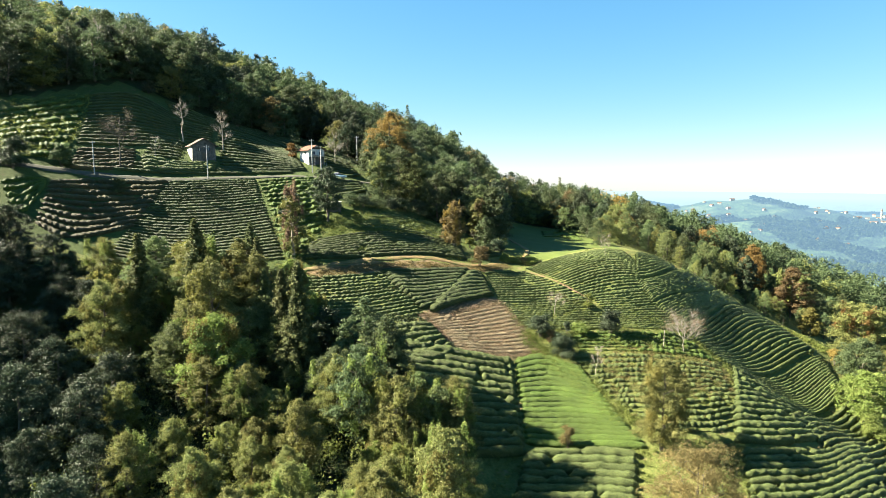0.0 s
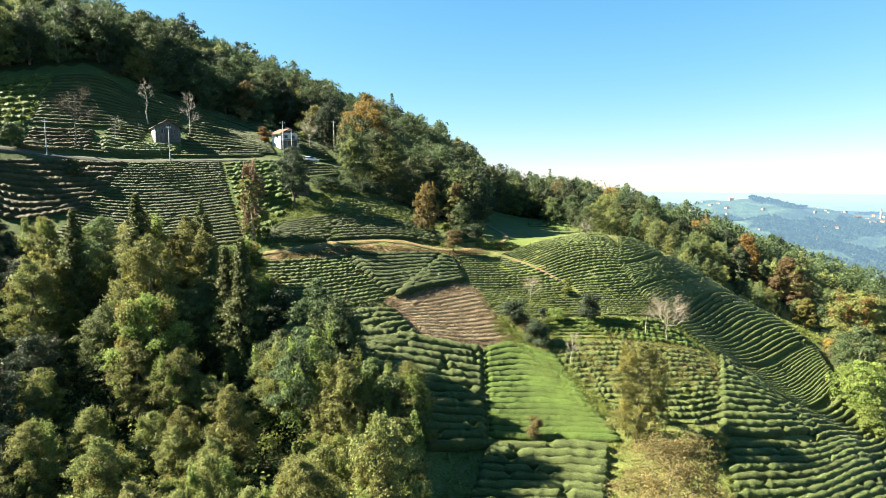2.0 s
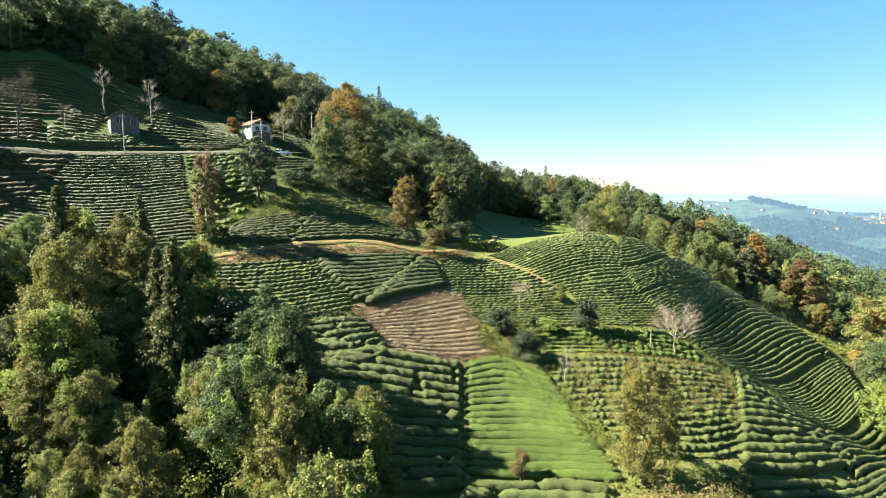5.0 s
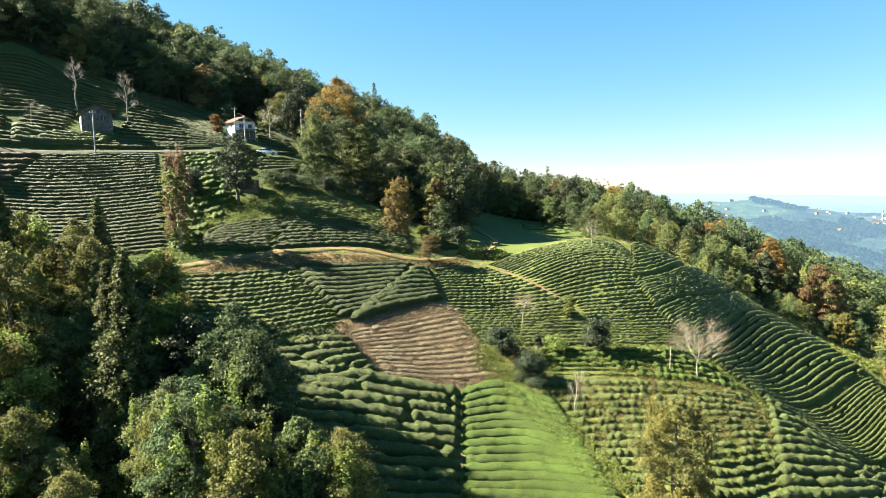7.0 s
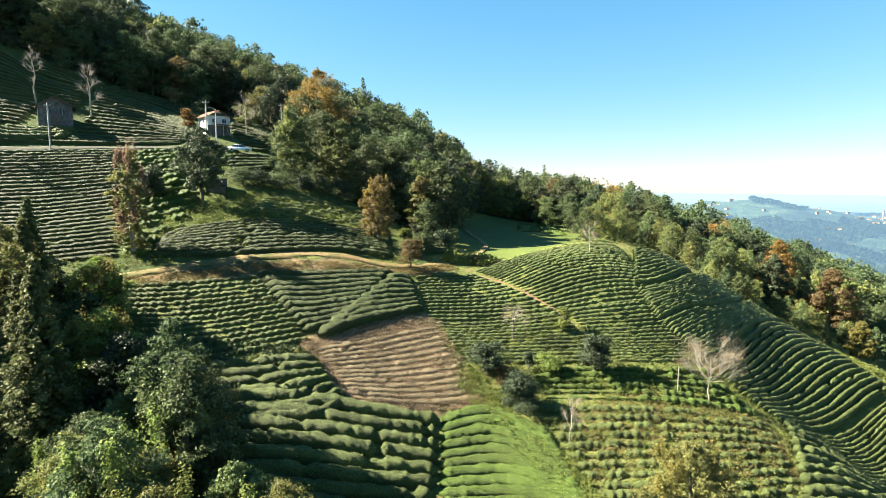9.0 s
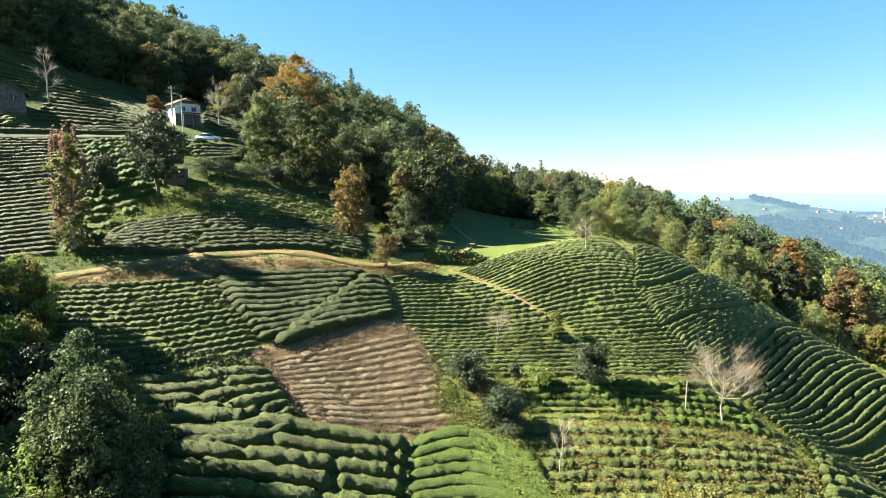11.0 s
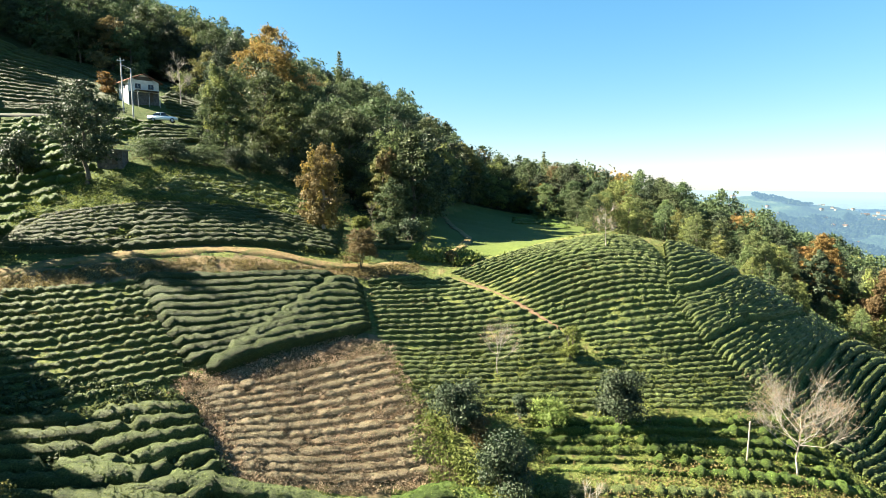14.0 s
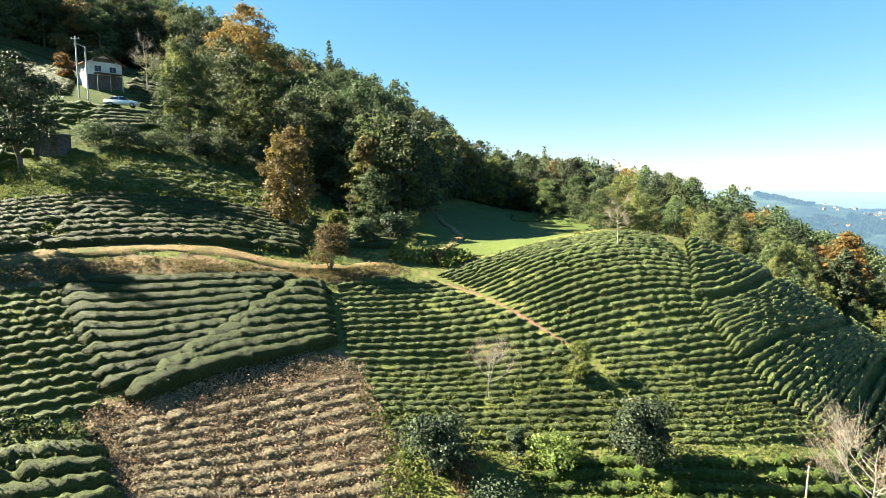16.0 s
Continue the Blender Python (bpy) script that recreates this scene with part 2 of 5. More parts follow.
def mesh_from(name, verts, faces, mats, smooth_shade=True, index=None):
    me = bpy.data.meshes.new(name)
    me.from_pydata(verts.tolist() if hasattr(verts, "tolist") else verts, [], faces.tolist() if hasattr(faces, "tolist") else faces)
    for m in mats:
        me.materials.append(m)
    if smooth_shade:
        me.polygons.foreach_set("use_smooth", np.ones(len(me.polygons), bool))
    if index is not None:
        me.polygons.foreach_set("material_index", np.asarray(index, np.int32))
    me.update()
    return me


def grid_faces(nu, nv):
    a = np.arange((nu - 1) * (nv - 1))
    i = a // (nv - 1) * nv + a % (nv - 1)
    return np.stack([i, i + nv, i + nv + 1, i + 1], 1)


def steps(*runs):
    """Grid lines: (start, stop, step) runs joined."""
    return np.concatenate([np.arange(a, b, s) for a, b, s in runs] + [[runs[-1][1]]])


MEADOW = [(15, 127), (20, 124.5), (26, 124.5), (31, 125.5), (36, 124), (41, 128), (46, 150), (52, 185), (50, 212), (36, 216), (24, 205), (16, 175), (13, 145)]
WOODS = [(-104, 150), (-96, 162), (-91, 170), (-78, 173), (-66, 175), (-58, 183), (-46, 187), (-34, 182), (-24, 172), (-17, 150), (-4, 142), (6, 141), (12, 150), (14, 182), (20, 206), (38, 220), (60, 200), (90, 205), (140, 190), (260, 300), (150, 420), (-150, 500), (-300, 420), (-300, 120), (-140, 138)]
GULLY = [(-140, 20), (-140, 108), (-90, 106), (-74, 103), (-56, 106), (-40, 102), (-24, 100), (-19, 92), (-10, 86), (-2, 79), (3, 70), (4, 40), (20, 20)]
BROWN = [(1, 93.5), (17, 96.5), (13.5, 103), (10.5, 109.5), (5, 107.2), (0.3, 104.6), (-5, 101)]

BANK = [(-38, 104), (-32, 106.3), (-12, 111), (5, 115.2), (14, 121), (12, 122.5), (4, 117), (-12, 114.2), (-33, 109), (-40, 106)]


def make_ground():
    xs = steps((-300, -140, 8), (-140, -40, 2.5), (-40, 80, 1.0), (80, 140, 3), (140, 420, 10))
    ys = steps((-160, -16, 8), (-16, 40, 2), (40, 130, 1.0), (130, 220, 2.5), (220, 560, 8))
    gx, gy = np.meshgrid(xs, ys, indexing="ij")
    gz = height(gx.ravel(), gy.ravel())
    v = np.stack([gx.ravel(), gy.ravel(), gz], 1)
    bumps = np.array([noise.fractal(Vector((p[0] * 0.16, p[1] * 0.16, 3.1)), 1.0, 2.0, 3) for p in v])
    v[:, 2] += 0.22 * bumps
    f = grid_faces(len(xs), len(ys))
    c = v[f].mean(1)
    idx = np.zeros(len(f), int)
    idx[(c[:, 1] > 108) & (c[:, 0] < 10) & (c[:, 1] - 0.35 * c[:, 0] > 118)] = 4
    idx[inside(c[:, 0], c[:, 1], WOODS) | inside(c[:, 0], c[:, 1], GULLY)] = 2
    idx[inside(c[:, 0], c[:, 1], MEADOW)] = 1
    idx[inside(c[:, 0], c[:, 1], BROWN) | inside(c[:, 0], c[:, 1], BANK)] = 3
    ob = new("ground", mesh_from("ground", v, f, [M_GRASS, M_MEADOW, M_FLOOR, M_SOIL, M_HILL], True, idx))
    tagged(ob, "grassy hillside of green weeds and bare brown earth", "ground", kind="structure")


make_ground()


def ribbon(name, pts, width, mat, up, label, category):
    """A track laid over the ground, with a crown and soft edges."""
    p = np.array(pts, float)
    d = np.concatenate([[0], np.cumsum(np.hypot(*np.diff(p, axis=0).T))])
    s = np.arange(0, d[-1], 0.8)
    cx, cy = curve_through(d, p, s)
    tx, ty = np.gradient(cx), np.gradient(cy)
    n = np.hypot(tx, ty)
    nx, ny = -ty / n, tx / n
    prof = [(-0.5, -0.3), (-0.4, 0.0), (-0.2, -0.02), (0, 0.02), (0.2, -0.02), (0.4, 0.0), (0.5, -0.3)]
    rows = []
    for k, (o, dz) in enumerate(prof):
        w = width * (1 + 0.22 * np.sin(s * 0.9 + k) + 0.12 * np.sin(s * 2.3 + 2 * k)) * np.clip(0.12 + (s[-1] - s) / 4.0, 0, 1)
        x, y = cx + nx * o * w, cy + ny * o * w
        rows.append(np.stack([x, y, height(cx + nx * o * w * 0.6, cy + ny * o * w * 0.6) * 0.5 + height(x, y) * 0.5 + up + dz], 1))
    v = np.stack(rows, 1).reshape(-1, 3)
    ob = new(name, mesh_from(name, v, grid_faces(len(s), len(prof))[:, ::-1], [mat]))
    return tagged(ob, label, category, kind="structure")


def curve_through(d, p, s):
    """Smooth line through plan points p at lengths d, read at lengths s."""
    k = np.asarray(d, float)
    t = slopes(k, p)
    i, h, a0, a1, a2, a3 = weights(k, s)
    q = a0[:, None] * p[i] + (a1 * h)[:, None] * t[i] + a2[:, None] * p[i + 1] + (a3 * h)[:, None] * t[i + 1]
    return q[:, 0], q[:, 1]


ribbon("track", [(-38, 105.5), (-31, 109), (-21, 112.6), (-11.5, 115), (-3, 116.8), (4.5, 117.8), (9.5, 121), (14, 124.2), (17, 128), (19, 136), (17, 150), (16, 170)], 1.15, M_TRACK, 0.16, "dusty ochre dirt track cut along the hillside", "dirt track")
ribbon("path", [(16.6, 119.2), (18.6, 117.4), (20.6, 115.8), (22.4, 114.2), (24, 112.6), (25.6, 111.2), (27.0, 110.1)], 0.44, M_REDPATH, 0.1, "worn reddish earth footpath between tea rows", "footpath")
ribbon("road", [(-110, 114), (-95, 119), (-83.5, 124), (-72, 129.5), (-62, 134), (-50, 140), (-38, 145.6), (-28, 149.5), (-20, 156), (-12, 168), (0, 190), (10, 215), (14, 240)], 1.5, M_ASPHALT, 0.2, "narrow grey concrete hill road", "road")


# ---- tea ----
STYLE = {  # width as a share of the row spacing, height, lumpiness, gaps, bush length, how far rows break into single bushes, material
    "full": (0.82, 0.8, 0.08, 0.0, 2.2, 0.0, "full"),
    "big": (0.72, 1.0, 0.1, 0.04, 1.5, 0.08, "big"),
    "terrace": (0.56, 0.85, 0.12, 0.03, 1.7, 0.16, "big"),
    "bright": (1.04, 0.7, 0.08, 0.0, 1.6, 0.0, "bright"),
    "bushy": (0.46, 0.44, 0.1, 0.08, 1.0, 0.5, "big"),
    "sparse": (0.6, 0.62, 0.3, 0.3, 1.0, 0.5, "bright"),
    "fine": (0.58, 0.48, 0.12, 0.03, 1.4, 0.2, "full"),
    "dry": (0.8, 0.34, 0.35, 0.06, 0.8, 0.35, "dry"),
    "patchy": (0.5, 0.5, 0.2, 0.14, 0.9, 0.55, "big"),
    "scrub": (0.52, 0.56, 0.25, 0.3, 0.9, 0.55, "big"),
    "dry2": (0.62, 0.6, 0.2, 0.05, 1.2, 0.3, "dull"),
    "bright2": (0.6, 0.75, 0.14, 0.05, 1.3, 0.25, "full"),
    "grassy": (0.5, 0.4, 0.3, 0.2, 1.0, 0.3, "bright"),
}
TEA_LABEL = {
    "full": "block of clipped mature tea hedges in even rows", "big": "rows of thick rounded deep green tea hedges",
    "bright": "bright green tea hedges grown together in rows", "bushy": "rows of separate round tea bushes on grassy slope",
    "sparse": "thin weedy tea rows with many gaps", "fine": "narrow even tea rows on the hillside",
    "patchy": "loose rows of small tea bushes with bare earth",
    "scrub": "patchy rows of small tea bushes among tall weeds",
    "terrace": "long curving terraces of thick tea hedges",
    "dry": "hard-pruned brown tea rows with dry leaves", "dry2": "dull brown pruned tea rows above the gully",
    "bright2": "loose bright tea rows mixed with weeds", "grassy": "low young tea rows in the grass",
}
PLOTS = [
    ("plot_a", "full", 11, [(-4.3, 101.9), (-2.6, 103.0), (-0.6, 104.3)],
     [(-12.8, 111.2), (-4.8, 112.4), (1.3, 114.4), (5.1, 115.9)]),
    ("plot_b", "full", 8, [(-3.2, 101.1), (0.3, 103.7), (5.1, 106.5), (9.2, 109.3)],
     [(4.5, 114.0), (6.1, 115.6), (7.6, 115.3)]),
    ("plot_c", "patchy", 15, [(-24.8, 96.8), (-14.1, 97.2), (-3.3, 101.2)],
     [(-33.2, 107.6), (-21.0, 109.4), (-11.9, 111.0)]),
    ("plot_d", "big", 7, [(-13.1, 89.2), (-5.9, 89.7), (-0.6, 91.1), (1.9, 94.0)],
     [(-17.4, 95.9), (-9.5, 97.2), (-6.3, 98.2), (-2.3, 98.9)]),
    ("plot_brown", "dry", 13, [(2.1, 94.8), (8.6, 95.7), (15.9, 97.4)],
     [(-2.8, 100.3), (3.0, 103.1), (10.5, 107.2)]),
    ("plot_e", "bright", 17, [(11.0, 76.5), (19.3, 76.0), (27.1, 74.3)],
     [(11.5, 94.8), (16.4, 96.4), (22.3, 93.0)]),
    ("plot_f", "big", 14, [(-3.0, 70.0), (4.5, 72.0), (10.7, 74.0)],
     [(-9.0, 93.5), (3.0, 94.2), (11.3, 94.6)]),
    ("plot_g", "big", 9, [(7.1, 61.8), (14.3, 62.8), (21.9, 62.3)],
     [(10.8, 75.4), (19.9, 75.2), (25.5, 73.7)]),
    ("plot_h", "terrace", 11, [(34.1, 60.1), (41.8, 61.5), (56.0, 69.3)],
     [(38.8, 73.6), (45.4, 74.8), (52.2, 77.0), (63.3, 86.2)]),
    ("knoll_a", "bushy", 22, [(26.5, 110.3), (31.5, 110.9), (37.1, 112.1), (39.8, 112.9)],
     [(16.5, 120.0), (23.2, 122.5), (30.0, 121.9), (37.3, 121.2)]),
    ("knoll_b", "bushy", 14, [(9.9, 108.0), (16.1, 109.2), (21.9, 109.7), (26.8, 110.0)],
     [(8.0, 116.3), (12.3, 118.3), (16.5, 118.8)]),
    ("knoll_c", "bushy", 17, [(32.0, 102.7), (36.9, 103.4), (46.4, 107.3)],
     [(27.8, 110.3), (32.6, 110.8), (37.4, 111.8), (40.3, 112.6)]),
    ("knoll_d", "bushy", 13, [(14.4, 102.3), (21.1, 102.5), (31.4, 102.5)],
     [(10.5, 107.4), (18.9, 108.9), (27.1, 110.0)]),
    ("flank_a", "terrace", 11, [(37.3, 113.9), (40.5, 115.0), (44.6, 118.0), (49.3, 123.5)],
     [(39.2, 120.4), (41.6, 122.4), (44.6, 125.2), (47.2, 128.0)]),
    ("flank_b", "terrace", 11, [(39.4, 110.1), (44.4, 113.5), (49.6, 116.5), (55.2, 121.7), (61.0, 130.5)],
     [(37.5, 113.3), (42.3, 115.4), (47.5, 119.9), (51.8, 125.9), (55.5, 131.5)]),
    ("flank_c", "terrace", 12, [(43.9, 106.3), (51.6, 113.4), (60.9, 122.6), (68.0, 131.5)],
     [(39.7, 109.8), (44.7, 113.1), (49.9, 116.1), (55.7, 121.2), (61.8, 130.4)]),
    ("flank_d", "terrace", 16, [(49.2, 97.3), (55.0, 102.2), (62.5, 107.0), (74.5, 115.0)],
     [(44.2, 105.8), (51.9, 113.0), (61.2, 122.0), (70.5, 130.0)]),
    ("flank_e", "terrace", 16, [(51.5, 88.5), (57.0, 92.0), (64.0, 97.0), (73.5, 104.5)],
     [(49.3, 96.7), (55.2, 101.6), (62.8, 106.3), (74.8, 114.2)]),
    ("low_a", "scrub", 15, [(27.5, 78.0), (32.0, 76.8), (37.0, 76.6), (43.0, 79.5)],
     [(21.4, 96.4), (30.2, 95.4), (36.3, 94.9), (45.8, 94.8)]),
    ("low_b", "terrace", 15, [(38.5, 74.7), (46.0, 75.9), (55.6, 80.6)],
     [(48.6, 96.9), (52.1, 98.1), (53.1, 95.3)]),
    ("hill_a", "dry2", 10, [(-78.0, 110.9), (-70.4, 110.3), (-62.9, 117.6)],
     [(-81.1, 121.0), (-73.9, 127.1), (-62.4, 133.6)]),
    ("hill_b", "fine", 30, [(-64.1, 107.4), (-51.5, 108.3), (-31.1, 113.0)],
     [(-62.3, 133.4), (-51.3, 138.2), (-45.2, 140.8)]),
    ("hill_c", "sparse", 16, [(-31.5, 114.6), (-29.4, 113.0), (-25.4, 114.6)],
     [(-44.3, 140.2), (-37.0, 144.3), (-27.1, 150.9)]),
    ("hill_d", "fine", 14, [(-54.3, 143.0), (-44.6, 146.8), (-35.1, 151.4)],
     [(-65.0, 170.4), (-55.5, 173.1), (-42.2, 165.6)]),
    ("hill_l", "fine", 7, [(-27.3, 153.4), (-24.4, 155.9), (-23.5, 160.5)],
     [(-36.1, 168.2), (-31.8, 168.9), (-27.3, 168.4)]),
    ("hill_m", "fine", 5, [(-24.2, 136.6), (-21.7, 139.4), (-19.5, 145.1)],
     [(-28.9, 145.4), (-25.8, 149.7), (-22.3, 154.2)]),
    ("hill_n", "fine", 9, [(-65.0, 151.0), (-63.5, 152.5), (-61.0, 155.3)],
     [(-75.2, 163.1), (-71.2, 164.5), (-65.3, 168.1)]),
    ("hill_e", "fine", 16, [(-83.5, 134.5), (-74.8, 141.1), (-66.0, 150.0)],
     [(-93.0, 158.1), (-85.8, 166.3), (-76.3, 165.5)]),
    ("hill_f", "dry2", 6, [(-80.2, 126.0), (-75.1, 129.3), (-70.1, 133.9)],
     [(-82.5, 133.4), (-77.9, 136.9), (-73.5, 141.0)]),
    ("hill_g", "sparse", 9, [(-90.7, 120.6), (-86.8, 125.0), (-82.0, 128.3)],
     [(-104.9, 141.0), (-100.1, 147.8), (-93.7, 157.3)]),
    ("hill_h", "bright2", 10, [(-27.8, 113.4), (-17.4, 114.2), (-6.5, 116.6), (4.5, 119.8)],
     [(-27.5, 118.4), (-17.0, 122.6), (-7.7, 126.0), (3.2, 131.5)]),
    ("hill_i", "big", 4, [(-68.2, 133.9), (-60.2, 137.6), (-55.0, 141.2)],
     [(-71.0, 138.5), (-61.9, 141.7), (-56.3, 146.5)]),
    ("hill_j", "sparse", 5, [(-82.7, 111.6), (-80.4, 112.9), (-81.2, 119.6)],
     [(-88.4, 117.2), (-85.6, 119.5), (-82.1, 121.8)]),
    ("saddle", "grassy", 5, [(30.6, 182.0), (37.4, 189.0), (42.5, 181.6)],
     [(32.8, 200.9), (40.3, 207.1), (43.4, 196.0)]),
    ("hill_o", "scrub", 7, [(-18.5, 124.0), (-8.3, 127.2), (3.0, 132.8)],
     [(-16.5, 131.5), (-9.5, 136.5), (0.0, 141.5)]),
    ("low_c", "terrace", 14, [(56, 70), (62, 74), (74, 86)],
     [(50.5, 83), (54.5, 87.3), (63.5, 95.0), (74.5, 103.5)]),
    ("low_d", "sparse", 6, [(23, 97), (30, 96), (36.5, 95.5), (45.5, 95.5)],
     [(22, 101.5), (31, 101.5), (37, 102), (44, 105)]),
    ("hill_p", "fine", 6, [(-65, 171.5), (-55.5, 174), (-42, 167)],
     [(-66, 178), (-56, 184), (-44, 184), (-37, 179)]),
    ("hill_q", "fine", 5, [(-36, 169.5), (-32, 170), (-27, 169)],
     [(-38, 179), (-33, 178), (-26, 173)]),
    ("hill_s", "fine", 5, [(-75, 164), (-71, 165.5), (-65, 169)],
     [(-80, 171), (-74, 173), (-66, 176)]),
    ("hill_r", "fine", 7, [(6, 124.5), (9, 126), (12.5, 128)],
     [(8, 136), (10.5, 138), (13, 140)]),
    ("hill_t", "fine", 3, [(-82, 126), (-72, 131.4), (-62, 136), (-50, 142), (-38, 147.8)],
     [(-80, 129.5), (-73, 135), (-62, 140.2), (-54, 143.5), (-38, 151.5)]),
    ("hill_u", "fine", 7, [(-71, 138.5), (-67, 141), (-64, 142.5)],
     [(-73, 150.5), (-69.5, 152), (-66, 152.5)]),
]


def hedge_row(k, a, b, share, style, spacing, seed, step, lift=0.0):
    """One clipped hedge: a rounded cross-section swept along its line, swelling bush by bush."""
    wide, tall, lump, gap, bush, single, mat = STYLE[style]
    la, lb = plan_length(a), plan_length(b)
    n = max(int(max(la, lb) / step), 4)
    u = np.linspace(0, 1, n)
    ax, ay = curve_through(np.linspace(0, 1, len(a)), np.array(a, float), u)
    bx, by = curve_through(np.linspace(0, 1, len(b)), np.array(b, float), u)
    cx, cy = ax + (bx - ax) * share, ay + (by - ay) * share
    local = np.maximum(np.hypot(bx - ax, by - ay) / spacing, 0.75)
    s = np.concatenate([[0], np.cumsum(np.hypot(np.diff(cx), np.diff(cy)))])
    wob = np.array([noise.noise(Vector((q * 0.12, seed * 7.3, 0))) for q in s]) * 0.1
    tx, ty = np.gradient(cx), np.gradient(cy)
    m = np.maximum(np.hypot(tx, ty), 1e-6)
    nx, ny = -ty / m, tx / m
    cx, cy = cx + nx * wob * local, cy + ny * wob * local
    beads = np.array([noise.noise(Vector((q / bush, seed * 3.1, 5.0))) for q in s])
    long = np.array([noise.noise(Vector((q / 6.0, seed * 1.7, 9.0))) for q in s])
    size = 1 + lump * beads * 1.8 + 0.1 * long
    if single:
        jog = np.cumsum(np.gradient(s) * (1 + 0.35 * beads)) / bush + (seed * 0.7317) ** 2
        size *= 1 - single + single * np.abs(np.sin(np.pi * jog)) ** 0.6 * 1.12
    if gap:
        cut = np.array([noise.noise(Vector((q / (bush * 1.6), seed * 5.3, 2.0))) for q in s])
        edge = np.quantile(cut, gap)
        size *= 0.12 + 0.88 * smooth(cut, edge - 0.12, edge + 0.10)
    ends = np.minimum(smooth(s, -0.05, 0.8), smooth(s[-1] - s, -0.05, 0.8))
    size = np.clip(size * (0.25 + 0.75 * ends), 0.05, 1.7)
    w = 0.5 * wide * local * size
    h = tall * np.minimum(local, 1.5) ** 0.5 * (0.35 + 0.65 * size)
    raised = lift * (1 - share) ** 2
    prof = [(-0.5, -0.2), (-0.98, 0.36), (-0.95, 0.72), (-0.55, 0.97), (0.0, 1.04), (0.55, 0.97), (0.95, 0.72), (0.98, 0.36), (0.5, -0.2)]
    rows = []
    for q, (o, v) in enumerate(prof):
        rag = np.array([noise.noise(Vector((p * 1.9, q * 0.9, seed * 2.3))) for p in s]) * 0.2
        x, y = cx + nx * o * w * (1 + rag), cy + ny * o * w * (1 + rag)
        rows.append(np.stack([x, y, height(cx + nx * o * w * 0.5, cy + ny * o * w * 0.5) + h * v * (1 + rag) + (raised if v > 0 else -0.3)], 1))
    return np.stack(rows, 1).reshape(-1, 3), grid_faces(n, len(prof))[:, ::-1], mat


def hedge_leaves(rng, v, f, density, size):
    """Shoots standing out of a hedge's skin."""
    q = v[f]
    n = np.cross(q[:, 2] - q[:, 0], q[:, 3] - q[:, 1])
    area = np.linalg.norm(n, axis=1)
    n = n / (area[:, None] + 1e-9)
    count = rng.poisson(area * 0.5 * density)
    k = np.repeat(np.arange(len(f)), count)
    a, b = rng.uniform(0, 1, (2, len(k), 1))
    c = (q[k, 0] * (1 - a) + q[k, 1] * a) * (1 - b) + (q[k, 3] * (1 - a) + q[k, 2] * a) * b
    return leaves(rng, c + n[k] * rng.uniform(-0.02, 0.09, (len(k), 1)), n[k] + np.array([0, 0, 0.3]), size, 0.85)


def plan_length(p):
    p = np.array(p, float)
    return float(np.hypot(*np.diff(p, axis=0).T).sum())


def make_plots():
    seed = 0
    for name, style, rows, lo, up in PLOTS:
        mid = np.array(lo + up, float).mean(0)
        root = new("tea_plot")
        root.location = (mid[0], mid[1], spot(*mid))
        tagged(root, TEA_LABEL[style], "tea field", group="tea plots", kind="structure")
        for k in range(rows):
            seed += 1
            v, f, mat = hedge_row(k, lo, up, 0.5 + ((k + 0.5) / rows - 0.5) * (1.07 if style == "bushy" else 1.0), style, rows, seed, 0.2 if STYLE[style][5] > 0.4 and mid[1] < 124 else 0.3 if mid[1] < 124 else 0.4, 0.2 if name == "plot_b" else 0.0)
            v = v - np.array(root.location)
            lv, lf = hedge_leaves(np.random.default_rng(seed), v, f, (150 if style == "dry" else 95) if mid[1] < 113 else 40, (0.055 if style == "dry" else 0.07) if mid[1] < 113 else 0.1)
            f = np.concatenate([f, lf + len(v)])
            ob = new("tea_hedge", mesh_from("tea_hedge", np.concatenate([v, lv]), f, [TEA[mat], TEA_LEAF[mat]], True, [0] * (len(f) - len(lf)) + [1] * len(lf)))
            ob.parent = root



# ---- trees ----
def tube(path, radii, sides=6):
    """A tapering branch through the given points."""
    p = np.array(path, float)
    d = np.gradient(p, axis=0)
    d /= np.linalg.norm(d, axis=1)[:, None] + 1e-9
    ref = np.where(np.abs(d[:, 2:3]) > 0.9, [[1.0, 0, 0]], [[0, 0, 1.0]])
    a = np.cross(d, ref)
    a /= np.linalg.norm(a, axis=1)[:, None] + 1e-9
    b = np.cross(d, a)
    t = np.linspace(0, 2 * np.pi, sides, endpoint=False)
    v = p[:, None] + np.asarray(radii)[:, None, None] * (np.cos(t)[None, :, None] * a[:, None] + np.sin(t)[None, :, None] * b[:, None])
    n = len(p)
    i, j = np.meshgrid(np.arange(n - 1), np.arange(sides), indexing="ij")
    q, r = i * sides + j, i * sides + (j + 1) % sides
    return v.reshape(-1, 3), np.stack([q, r, r + sides, q + sides], -1).reshape(-1, 4)


class Sheet:
    """Gathers vertices and faces of one part."""

    def __init__(self):
        self.v, self.f, self.n = [], [], 0

    def add(self, v, f):
        self.v.append(v)
        self.f.append(f + self.n)
        self.n += len(v)

    def mesh(self, name, mat, smooth_shade=False):
        return mesh_from(name, np.concatenate(self.v), np.concatenate(self.f), [mat], smooth_shade)


